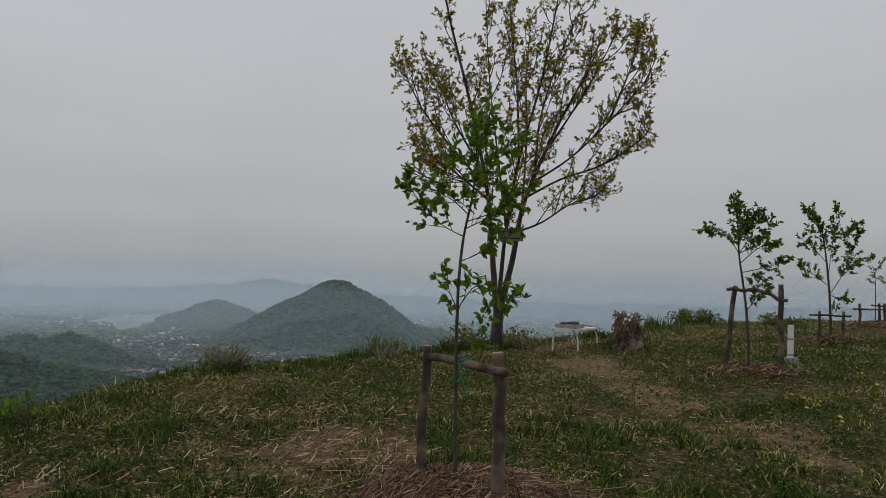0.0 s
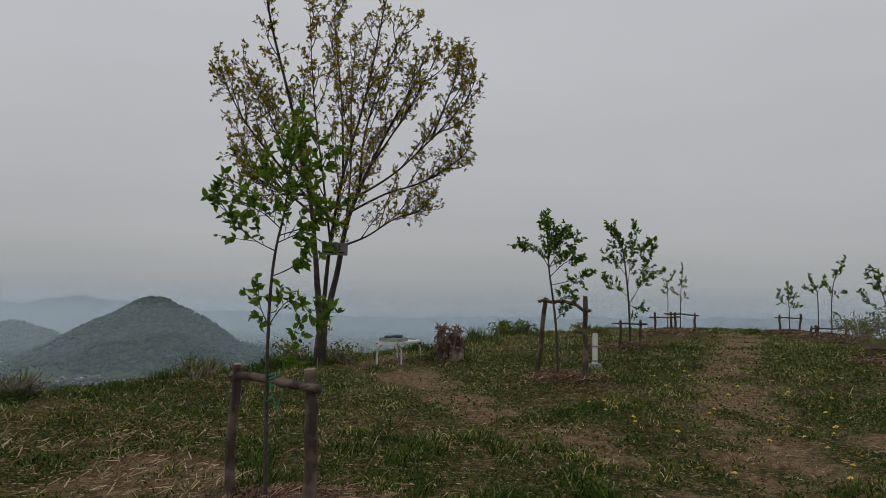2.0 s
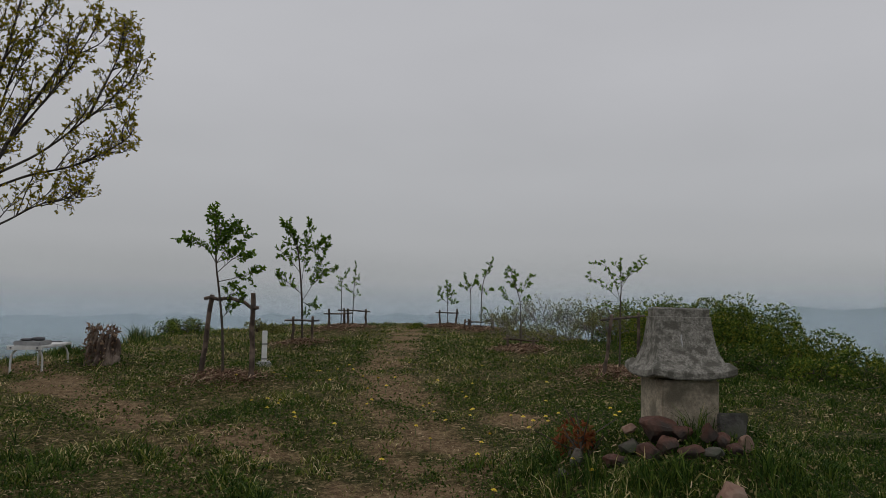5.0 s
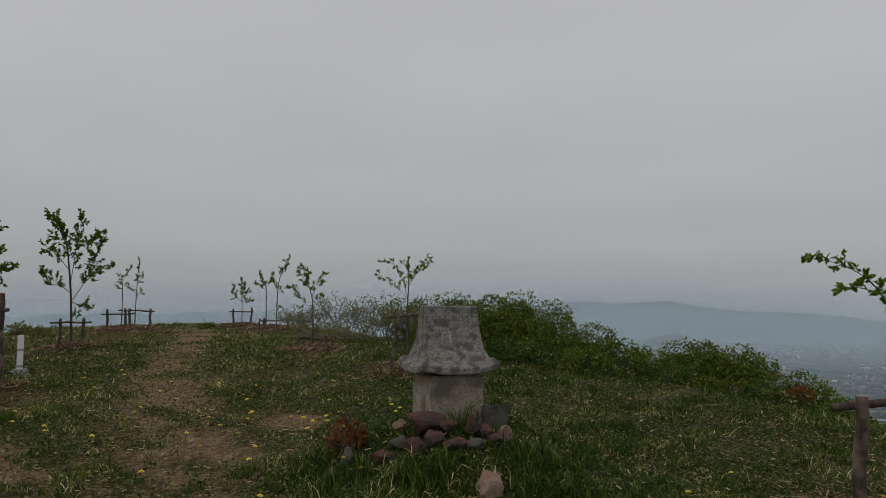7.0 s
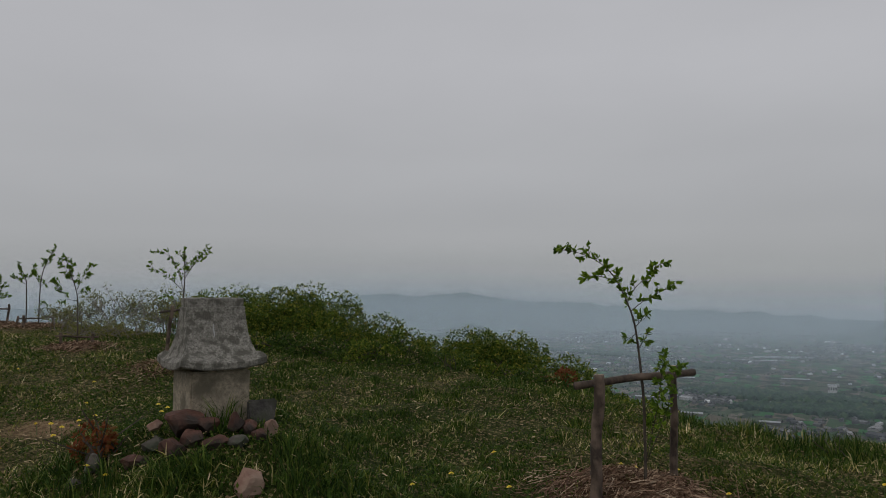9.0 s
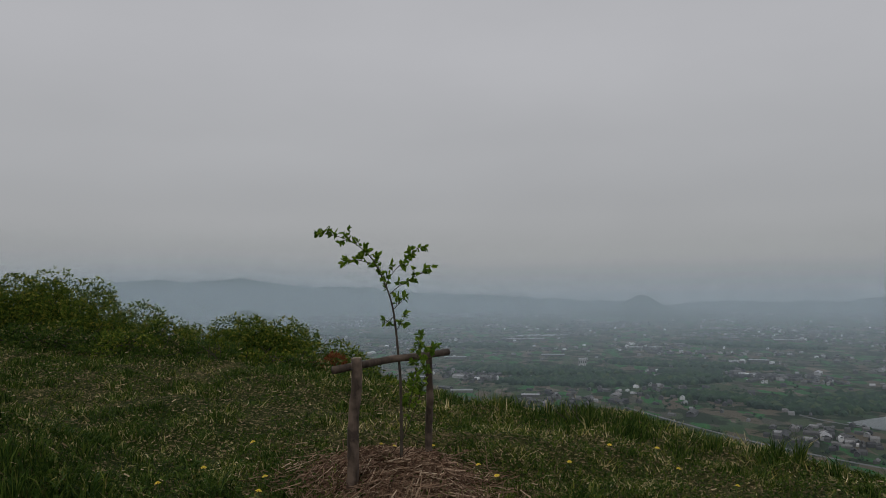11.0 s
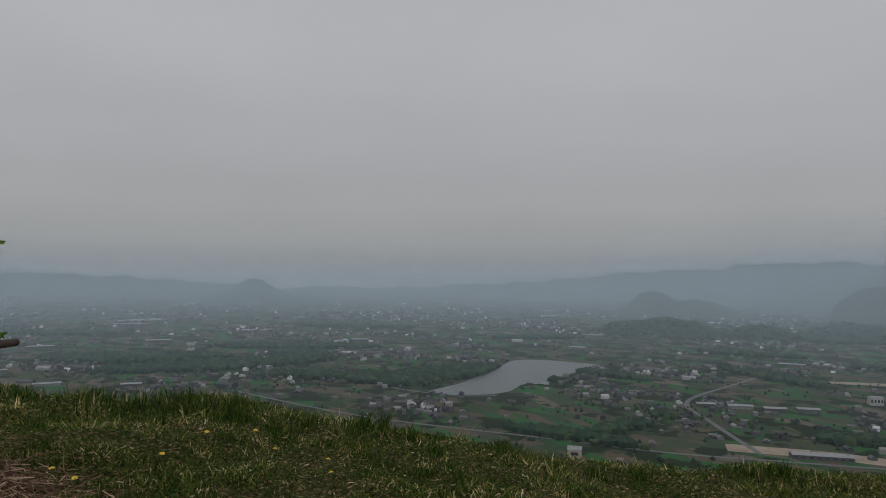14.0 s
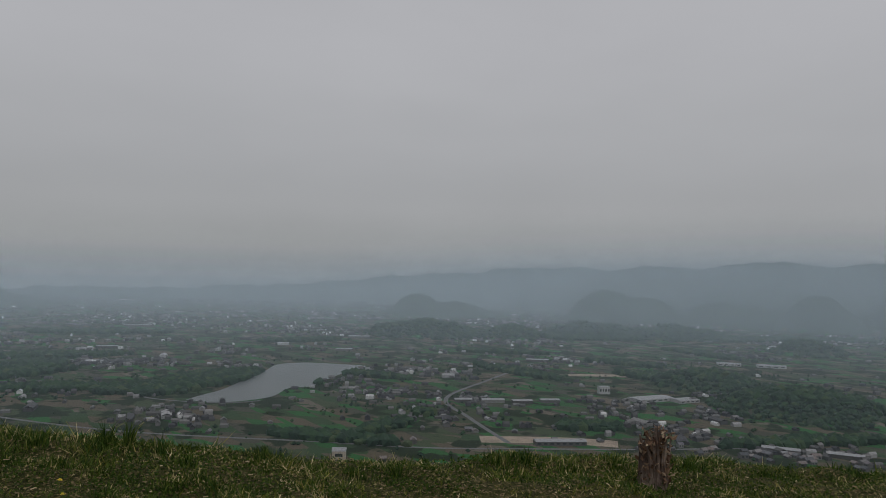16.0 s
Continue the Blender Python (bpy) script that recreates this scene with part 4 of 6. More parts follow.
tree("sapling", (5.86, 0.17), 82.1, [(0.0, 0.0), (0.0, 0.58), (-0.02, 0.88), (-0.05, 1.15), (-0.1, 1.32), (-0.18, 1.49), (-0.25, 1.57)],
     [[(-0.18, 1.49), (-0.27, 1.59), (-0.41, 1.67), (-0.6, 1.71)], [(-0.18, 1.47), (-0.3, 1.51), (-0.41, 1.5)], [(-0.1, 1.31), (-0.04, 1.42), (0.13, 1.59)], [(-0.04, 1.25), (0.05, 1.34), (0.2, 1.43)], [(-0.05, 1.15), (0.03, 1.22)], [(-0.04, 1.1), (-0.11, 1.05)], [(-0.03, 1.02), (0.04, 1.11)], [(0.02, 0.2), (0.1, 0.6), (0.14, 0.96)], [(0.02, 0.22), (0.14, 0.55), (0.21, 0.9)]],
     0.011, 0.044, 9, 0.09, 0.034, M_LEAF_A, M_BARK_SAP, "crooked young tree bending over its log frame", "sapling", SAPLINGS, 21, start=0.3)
tree("tree", (0.88, 11.57), 4.4, [(0.0, 0.0), (0.01, 0.31), (0.02, 0.62)],
     [[(0.0, 0.48), (-0.08, 1.2), (-0.13, 1.75), (-0.23, 2.56), (-0.51, 3.75), (-0.88, 5.05), (-1.01, 5.8)], [(0.02, 0.58), (0.05, 1.21), (0.11, 1.94), (0.28, 3.03), (0.61, 4.32), (0.84, 5.62), (0.92, 5.99)], [(0.04, 0.49), (0.24, 1.39), (0.37, 2.21), (0.58, 2.86), (0.98, 3.78), (1.49, 4.79), (1.7, 5.44)], [(0.27, 2.01), (0.67, 2.13), (1.2, 2.42), (1.82, 2.52)], [(0.35, 2.49), (0.92, 2.77), (1.54, 2.97), (2.15, 3.34), (2.32, 3.57)], [(0.47, 2.76), (1.09, 3.14), (1.7, 3.7), (2.22, 4.25), (2.44, 4.44)], [(1.7, 3.7), (2.04, 4.52), (2.29, 5.17)], [(-0.17, 2.56), (-0.62, 3.01), (-1.2, 3.65), (-1.54, 4.2), (-1.77, 4.5)], [(-0.15, 2.47), (-0.8, 2.92), (-1.6, 3.36)], [(-0.25, 2.84), (-0.83, 3.75), (-1.24, 4.77)], [(0.18, 1.94), (0.02, 2.84), (-0.21, 4.22), (-0.34, 5.61)], [(0.33, 3.03), (0.25, 4.23), (0.07, 5.62), (0.15, 5.99)], [(0.56, 2.86), (0.62, 3.77), (0.95, 4.88), (1.29, 5.62)], [(-0.17, 2.56), (-0.52, 2.65), (-1.35, 2.63)], [(0.29, 2.21), (0.37, 3.31), (0.37, 4.69), (0.47, 5.9)], [(0.73, 3.22), (1.33, 4.15), (1.8, 5.07)]],
     0.108, 0.056, 5, 0.30, 0.066, M_LEAF_Y, M_BARK_DARK, "several-stemmed tree with dark bark and sparse yellow-green young leaves", "tree", "", 31, start=0.38, taper=0.25, twig_depth=2, up=0.3, wander=0.3)


# ---- log frames round the saplings ----
def log_frame(posts, bars, r, label, seed, wire=True, thick=(1.0, 1.0), crook=0.22):
    """posts: (x, y, top x, top y, top z); bars: two ends each."""
    cx = sum(p[0] for p in posts) / len(posts)
    cy = sum(p[1] for p in posts) / len(posts)
    base = Vector((cx, cy, ground_at(cx, cy)))
    T = thing("tree_support", base, label, "tree support", "log frames")
    rnd = random.Random(seed)
    for k, (x, y, tx, ty, tz) in enumerate(posts):
        g = ground_at(x, y) - 0.05
        b0, b1 = Vector((x, y, g)), Vector((tx, ty, tz))
        mid = [b0.lerp(b1, t) + Vector((rnd.gauss(0, r * crook), rnd.gauss(0, r * crook), 0)) * (0 < t < 1) for t in (0, 0.2, 0.4, 0.6, 0.8, 1)]
        bm = bmesh.new()
        pts = [p - base for p in smooth_line(mid, 4)]
        n = len(pts)
        rp = r * thick[k]
        tube(bm, pts, [rp * (1.12 - 0.16 * i / (n - 1)) for i in range(n)], 12, 0.1, seed=seed + k)
        post = part("post", bm, M_POST, T, smooth=True)
        bm = bmesh.new()
        d = (pts[-1] - pts[-2]).normalized()
        tube(bm, [pts[-1] - d * 0.002, pts[-1] + d * 0.004], [rp * 0.93, rp * 0.86], 12)
        part("cut_end", bm, M_CUT, post, "pale sawn end")
    for k, (e0, e1) in enumerate(bars):
        e0, e1 = Vector(e0), Vector(e1)
        bm = bmesh.new()
        pts = [e0.lerp(e1, t) + Vector((0, 0, rnd.gauss(0, r * 0.3))) * (0 < t < 1) - base for t in (0, 0.25, 0.5, 0.75, 1)]
        tube(bm, smooth_line(pts, 2), [r * 0.72] * 9, 10, 0.06, seed=seed + 9)
        part("crossbar", bm, M_POST, T, smooth=True)
        if wire:
            for x, y, tx, ty, tz in posts:
                t = max(0, min(1, ((Vector((tx, ty, 0)) - Vector((e0.x, e0.y, 0))).dot(Vector((e1.x - e0.x, e1.y - e0.y, 0)))) / max(1e-6, (e1 - e0).xy.length_squared)))
                c = e0.lerp(e1, t) - base
                pc = Vector((tx - base.x, ty - base.y, c.z))
                bm = bmesh.new()
                for j in range(3):
                    ring = []
                    for q in range(17):
                        an = 2 * math.pi * q / 16
                        m_ = (c + pc) / 2
                        ring.append(Vector((m_.x + math.cos(an) * r * 1.3, m_.y + math.sin(an) * r * 1.3, m_.z + (j - 1) * r * 0.22 + 0.35 * r * math.sin(an + j))))
                    tube(bm, ring, [r * 0.07] * 17, 5, cap=False)
                part("wire_tie", bm, M_WIRE, T, "dark wire binding")
    return T


log_frame([(-0.095, 4.3, -0.076, 4.3, 1.258), (0.35, 3.93, 0.31, 3.94, 1.265)], [((-0.105, 4.33, 1.195), (0.36, 3.86, 1.17))], 0.034, "two bark-covered log posts with a crossbar wired between them", 1, thick=(0.78, 1.0))
log_frame([(3.4, 8.7, 3.5, 8.66, 1.70), (3.8, 8.11, 3.79, 8.11, 1.73)], [((3.44, 8.74, 1.655), (3.62, 8.36, 1.665)), ((3.62, 8.36, 1.665), (3.83, 8.04, 1.56))], 0.029, "two crooked log posts joined by a bent pole", 2)
log_frame([(6.33, 12.15, 6.33, 12.15, 1.35), (6.62, 11.95, 6.62, 11.95, 1.36)], [((6.2, 12.24, 1.28), (6.72, 11.88, 1.29))], 0.024, "low log frame with two thin posts", 3)
log_frame([(9.17, 15.91, 9.17, 15.92, 1.45), (9.6, 15.72, 9.6, 15.72, 1.47)], [((9.05, 15.97, 1.33), (9.7, 15.66, 1.36))], 0.027, "dark log frame standing on a mulch mound", 4)
log_frame([(9.75, 16.16, 9.74, 16.16, 1.47), (10.05, 15.6, 10.05, 15.6, 1.46)], [((9.65, 16.3, 1.42), (10.1, 15.5, 1.4))], 0.027, "dark log frame crossing another on the mound", 5)
log_frame([(12.51, 15.71, 12.51, 15.72, 1.46), (12.85, 15.44, 12.87, 15.42, 1.49)], [((12.42, 15.8, 1.38), (12.9, 15.38, 1.39))], 0.025, "thin log frame beside the crest of the path", 6)
log_frame([(11.99, 13.81, 11.98, 13.82, 1.25), (12.6, 13.68, 12.6, 13.67, 1.33)], [((11.95, 13.83, 1.19), (12.68, 13.64, 1.2))], 0.025, "low log frame with a long crossbar", 7)
log_frame([(12.6, 14.6, 12.6, 14.6, 1.24), (12.15, 14.2, 12.15, 14.2, 1.24)], [((12.65, 14.65, 1.18), (12.1, 14.15, 1.18))], 0.024, "short log frame behind another", 8)
log_frame([(8.72, 8.95, 8.72, 8.96, 1.12), (9.03, 8.65, 9.03, 8.65, 1.1)], [((8.66, 9.0, 1.07), (9.1, 8.6, 1.05))], 0.022, "very low half-sunk log frame", 9)
log_frame([(7.55, 5.95, 7.62, 5.87, 1.55), (8.46, 6.09, 8.45, 6.09, 1.57)], [((7.42, 5.88, 1.48), (8.62, 6.12, 1.53))], 0.021, "wide log frame with a thin sagging pole", 10)
log_frame([(5.5, 0.46, 5.51, 0.42, 1.135), (6.18, 0.01, 6.18, -0.01, 1.147)], [((5.42, 0.56, 1.065), (6.2, -0.15, 1.105))], 0.036, "two log posts with a thick crossbar wired on", 11, thick=(1.0, 0.72), crook=0.2)


# ---- the stone shrine ----
def shrine():
    x, y = 4.82, 3.02
    z = ground_at(x, y) - 0.12
    T = thing("stone_shrine", (x, y, z), "small weathered grey stone shrine with a curved hipped roof", "shrine")
    T.rotation_euler = (0, 0, radians(-32))
    bm = bmesh.new()
    box(bm, (0, 0, 0.24), (0.41, 0.40, 0.5), 0.012)
    bmesh.ops.subdivide_edges(bm, edges=bm.edges[:], cuts=3, use_grid_fill=True)
    for v in bm.verts:
        v.co += 0.004 * noise.noise_vector(v.co * 9)
    part("body", bm, M_STONE_BODY, T, "pale dressed stone block")
    bm = bmesh.new()
    prof = [(0.235, 0.22, 0.495), (0.294, 0.27, 0.499), (0.300, 0.276, 0.508), (0.298, 0.274, 0.546), (0.286, 0.262, 0.558), (0.26, 0.234, 0.578), (0.242, 0.204, 0.612), (0.227, 0.168, 0.66), (0.216, 0.132, 0.735), (0.208, 0.102, 0.83), (0.206, 0.086, 0.9), (0.207, 0.086, 0.922), (0.198, 0.072, 0.925), (0.202, 0.068, 0.978), (0.196, 0.06, 0.988)]
    rings = []
    N = 9
    for hx, hy, zz in prof:
        ring = []
        side = [(-1 + 2 * k / N, -1) for k in range(N)] + [(1, -1 + 2 * k / N) for k in range(N)] + [(1 - 2 * k / N, 1) for k in range(N)] + [(-1, 1 - 2 * k / N) for k in range(N)]
        for u, v in side:
            lift = 0.035 * (abs(u) * abs(v)) ** 3 if zz < 0.6 else 0.0
            q = Vector((u * hx, v * hy, zz + lift))
            ring.append(bm.verts.new(q + 0.005 * noise.noise_vector(q * 14)))
        rings.append(ring)
    M = 4 * N
    for r0, r1 in zip(rings, rings[1:]):
        for k in range(M):
            bm.faces.new((r0[k], r0[(k + 1) % M], r1[(k + 1) % M], r1[k]))
    bm.faces.new(rings[0][::-1])
    bm.faces.new(rings[-1])
    roof = part("roof", bm, M_STONE, T, "lichen-spotted roof with flaring eaves")
    bm = bmesh.new()
    tube(bm, [(-0.03, -0.139, 0.72), (-0.034, -0.123, 0.765), (-0.031, -0.113, 0.805)], [0.003, 0.006, 0.002], 6, 0.2)
    part("chip", bm, M_PALE, roof, "pale scratch down the roof's front")


shrine()


def rock(name, xy, size, mat, label, seed, sink=0.3, lift=0.0, group="rocks round the shrine", turn=0.0):
    rnd = random.Random(seed)
    bm = bmesh.new()
    bmesh.ops.create_icosphere(bm, subdivisions=3, radius=1)
    planes = [(Vector((rnd.gauss(0, 1), rnd.gauss(0, 1), rnd.gauss(0, 1))).normalized(), rnd.uniform(0.48, 0.8)) for _ in range(14)]
    for v in bm.verts:
        for nrm, d in planes:
            t = v.co.dot(nrm)
            if t > d:
                v.co -= nrm * (t - d)
        v.co += 0.09 * noise.noise_vector(v.co * 1.7 + Vector((seed, 0, 0))) + 0.03 * noise.noise_vector(v.co * 6 + Vector((seed, 0, 0)))
        v.co = Vector((v.co.x * size[0], v.co.y * size[1], v.co.z * size[2]))
    ob = part(name, bm, mat)
    ob.location = (xy[0], xy[1], ground_at(*xy) + size[2] * (0.75 - sink) + lift)
    ob.rotation_euler = (0, 0, turn)
    tagged(ob, label, "rock", group)


RED, PINK, GREY = "dark reddish-brown boulder piled at the shrine's foot", "pinkish pale rock lying in the grass", "grey angular rock at the shrine's foot"


def by_shrine(u, f):
    """u along the shrine's front, f out from its middle."""
    return (4.82 + 0.588 * u - 0.809 * f, 3.02 - 0.809 * u - 0.588 * f)


for k, (u, f, s, mat, lab, up) in enumerate([
        (-0.16, 0.33, (0.13, 0.11, 0.11), M_ROCK_RED, RED, 0.05), (-0.33, 0.28, (0.05, 0.05, 0.04), M_ROCK_PINK, "small orange-tinted stone on the rock pile", 0.09),
        (-0.32, 0.37, (0.09, 0.08, 0.065), M_ROCK_GREY, GREY, 0.0), (-0.2, 0.52, (0.09, 0.08, 0.075), M_ROCK_RED, RED, 0.0), (-0.1, 0.46, (0.08, 0.07, 0.06), M_ROCK_RED, RED, 0.02),
        (0.0, 0.35, (0.085, 0.07, 0.06), M_ROCK_RED, RED, 0.03), (0.17, 0.33, (0.065, 0.06, 0.075), M_ROCK_RED, RED, 0.03), (0.25, 0.3, (0.07, 0.06, 0.05), M_ROCK_RED, RED, 0.0),
        (0.41, 0.3, (0.06, 0.05, 0.065), M_ROCK_PINK, "pale pinkish stone on the rock pile", 0.02), (-0.42, 0.5, (0.08, 0.07, 0.055), M_ROCK_RED, RED, 0.0), (0.06, 0.5, (0.1, 0.07, 0.05), M_ROCK_RED, RED, 0.0),
        (0.2, 0.46, (0.08, 0.07, 0.05), M_ROCK_GREY, GREY, 0.0), (-0.68, 0.4, (0.05, 0.045, 0.06), M_ROCK_GREY, "small pale pointed stone in the grass", 0.02), (-0.76, 0.5, (0.045, 0.04, 0.04), M_ROCK_GREY, GREY, 0.0),
        (0.25, 0.8, (0.11, 0.10, 0.095), M_ROCK_PINK, PINK, -0.03), (0.33, 0.4, (0.06, 0.05, 0.05), M_ROCK_RED, RED, 0.0)]):
    rock("rock", by_shrine(u, f), tuple(1.16 * q for q in s), mat, lab, 40 + k, lift=up, turn=radians(-36 + 25 * math.sin(k * 2.3)))


def slab():
    """A dark broken slab leaning on the shrine's side."""
    bm = bmesh.new()
    box(bm, (0, 0, 0), (0.2, 0.06, 0.24), 0.012)
    bmesh.ops.subdivide_edges(bm, edges=bm.edges[:], cuts=2, use_grid_fill=True)
    for v in bm.verts:
        v.co += 0.02 * noise.noise_vector(v.co * 6)
    ob = part("stone_slab", bm, M_STONE_DARK)
    x, y = by_shrine(0.34, 0.1)
    ob.location = (x, y, ground_at(x, y) + 0.05)
    ob.rotation_euler = (radians(-14), radians(5), radians(-40))
    tagged(ob, "dark broken stone slab leaning beside the shrine", "rock", "rocks round the shrine")


slab()


# ---- bench with its load, stump, marker post, name board ----
def bench():
    x, y = 2.166, 11.68
    z = ground_at(x, y)
    T = thing("bench", (x, y, z), "low white painted bench on curved tube legs standing on bare soil", "bench")
    T.rotation_euler = (0, 0, radians(-31))
    L, W, H = 1.05, 0.45, 0.33
    bm = bmesh.new()
    box(bm, (0, 0, H), (W, L, 0.035), 0.008)
    part("seat", bm, M_WHITE, T)
    bm = bmesh.new()
    box(bm, (0, -L / 2 - 0.008, H - 0.005), (W, 0.016, 0.06), 0.004)
    part("end_plate", bm, M_WHITE, T)
    for sx in (-0.17, 0.17):
        bm = bmesh.new()
        bmesh.ops.create_cone(bm, cap_ends=True, segments=10, radius1=0.014, radius2=0.011, depth=0.016, matrix=Matrix.Translation((sx, -L / 2 - 0.022, H - 0.005)) @ Matrix.Rotation(radians(90), 4, "X"))
        part("bolt", bm, M_GREYBOX, T, "dark bolt head")
    for yy in (-L / 2 + 0.08, L / 2 - 0.08):
        for sx in (-1, 1):
            bm = bmesh.new()
            pts = [(sx * 0.06, yy, H - 0.025), (sx * 0.14, yy, H - 0.04), (sx * 0.19, yy, H - 0.1), (sx * 0.205, yy, H - 0.2), (sx * 0.205, yy, -0.03)]
            tube(bm, smooth_line(pts, 4), [0.015] * 17, 8)
            part("leg", bm, M_WHITE, T, smooth=True)
    top = H + 0.0175
    m = Matrix.Translation((x, y, z)) @ Matrix.Rotation(radians(-31), 4, "Z")
    tray = bmesh.new()
    box(tray, (0, 0, 0.03), (0.34, 0.42, 0.06), 0.01)
    t = tagged(part("board_box", tray, M_GREYTRAY), "flat pale grey box lying on the bench", "box")
    t.matrix_world = m @ Matrix.Translation((-0.005, -0.26, top))
    for dx, dy, sz, lab in ((-0.07, -0.3, (0.13, 0.2, 0.035), "dark folded bundle on the grey box"), (0.06, -0.24, (0.15, 0.16, 0.05), "dark grey cloth bundle on the grey box")):
        bm = bmesh.new()
        bmesh.ops.create_uvsphere(bm, u_segments=16, v_segments=10, radius=0.5)
        for v in bm.verts:
            v.co = Vector([math.copysign(abs(c * 2) ** 0.6 / 2, c) for c in v.co])
            v.co = Vector((v.co.x * sz[0], v.co.y * sz[1], (v.co.z + 0.5) * sz[2])) + 0.006 * noise.noise_vector(v.co * 4)
        o = tagged(part("bundle", bm, M_GREYBOX, smooth=True), lab, "bundle")
        o.matrix_world = m @ Matrix.Translation((dx, dy, top + 0.06))
    bm = bmesh.new()
    box(bm, (0, 0, 0.008), (0.2, 0.05, 0.016), 0.004)
    o = tagged(part("stick", bm, M_GREYBOX), "dark flat strap lying at the bench's far end", "strap")
    o.matrix_world = m @ Matrix.Translation((0.02, 0.44, top))


bench()


def stump(name, x, y, r, h, seed, label, lean=0.1):
    """A shredded stump: a ring of splintered staves of uneven height."""
    rnd = random.Random(seed)
    z = ground_at(x, y) - 0.04
    T = thing(name, (x, y, z), label, "stump", "rotten stumps")
    bm = bmesh.new()
    N, K = 26, 9
    rings = []
    tops = [h * (0.62 + 0.2 * math.sin(3 * k / N * 6.28 + seed) * 0.5 + rnd.uniform(-0.3, 0.28)) for k in range(N)]
    for j in range(K):
        t = j / (K - 1)
        ring = []
        for k in range(N):
            an = 2 * math.pi * k / N
            rr = r * (1.15 - 0.5 * t + 0.15 * math.sin(2 * an + seed) * (0.4 + t)) * (1 + rnd.uniform(-0.14, 0.14))
            ring.append(bm.verts.new((math.cos(an) * rr + lean * t * h, math.sin(an) * rr, tops[k] * t)))
        rings.append(ring)
    for a_, b_ in zip(rings, rings[1:]):
        for k in range(N):
            bm.faces.new((a_[k], a_[(k + 1) % N], b_[(k + 1) % N], b_[k]))
    inner = [bm.verts.new((v.co.x * 0.45 + lean * h * 0.5, v.co.y * 0.45, h * 0.45)) for v in rings[-1]]
    for k in range(N):
        bm.faces.new((rings[-1][k], rings[-1][(k + 1) % N], inner[(k + 1) % N], inner[k]))
    bm.faces.new(inner)
    part("wood", bm, M_STUMP, T)
    for k in range(34):
        bm = bmesh.new()
        an, rr = rnd.uniform(0, 6.28), r * rnd.uniform(0.3, 0.95)
        p = Vector((math.cos(an) * rr, math.sin(an) * rr, h * rnd.uniform(0.1, 0.4)))
        q = p + Vector((rnd.gauss(lean * h, 0.03), rnd.gauss(0, 0.03), h * rnd.uniform(0.45, 0.85)))
        w = rnd.uniform(0.012, 0.03)
        tube(bm, [p, p.lerp(q, 0.6) + Vector((rnd.gauss(0, 0.01), rnd.gauss(0, 0.01), 0)), q], [w, w * 0.8, w * 0.25], 5, 0.2, seed=k)
        part("splinter", bm, M_STUMP, T)
    nr = np.random.default_rng(seed)
    n = 420
    an, rr = nr.uniform(0, 6.283, n), r * nr.uniform(0.5, 1.15, n)
    P = np.stack([np.cos(an) * rr, np.sin(an) * rr, h * nr.uniform(0.15, 1.08, n)], 1)
    V, F = leaf_mesh(P, nr.normal(0, 1, (n, 3)), 0.07, nr)
    tagged(big("dead_leaves", V, F, [M_MULCH], T), kind="stuff")


stump("stump", 2.80, 10.96, 0.2, 0.5, 3, "broad rotten tree stump with a splintered top", 0.16)
stump("stump", 4.43, -7.24, 0.14, 0.56, 8, "shredded brown stump at the edge of the slope", 0.06)


def marker():
    x, y = 4.72, 9.8
    T = thing("marker_post", (x, y, ground_at(x, y)), "white square survey post set in a rough concrete base", "marker post")
    T.rotation_euler = (0, 0, radians(-20))
    bm = bmesh.new()
    box(bm, (0, 0, 0.25), (0.07, 0.07, 0.5), 0.006)
    part("post", bm, M_WHITE, T)
    for zz in (0.31, 0.1):
        bm = bmesh.new()
        box(bm, (0, 0, zz), (0.074, 0.074, 0.028), 0.002)
        part("band", bm, M_CONC, T, "grey band round the post")
    bm = bmesh.new()
    box(bm, (0, 0, 0.0), (0.2, 0.2, 0.12), 0.02)
    for v in bm.verts:
        v.co += 0.012 * noise.noise_vector(v.co * 12)
    part("base", bm, M_CONC, T, "rough concrete base")


marker()


def name_board():
    c = Vector((1.04, 11.36, 2.40))
    T = thing("sign_board", c, "weathered grey wooden name board fixed to the tree", "sign")
    T.rotation_euler = (0, 0, radians(-5))
    bm = bmesh.new()
    box(bm, (0, 0, 0), (0.40, 0.02, 0.20), 0.004)
    part("board", bm, M_SIGN, T)
    for x in (-0.11, -0.02, 0.07):
        bm = bmesh.new()
        for dx, dz, w, h in ((0, 0.045, 0.05, 0.012), (0.0, 0.02, 0.012, 0.07), (0, -0.012, 0.055, 0.012)):
            box(bm, (x + dx, -0.0125, dz), (w, 0.003, h))
        part("lettering", bm, M_INK, T, "worn black marks")
    bm = bmesh.new()
    box(bm, (0, -0.0125, -0.055), (0.3, 0.003, 0.022))
    part("lettering", bm, M_INK, T, "thin worn line of marks")


name_board()


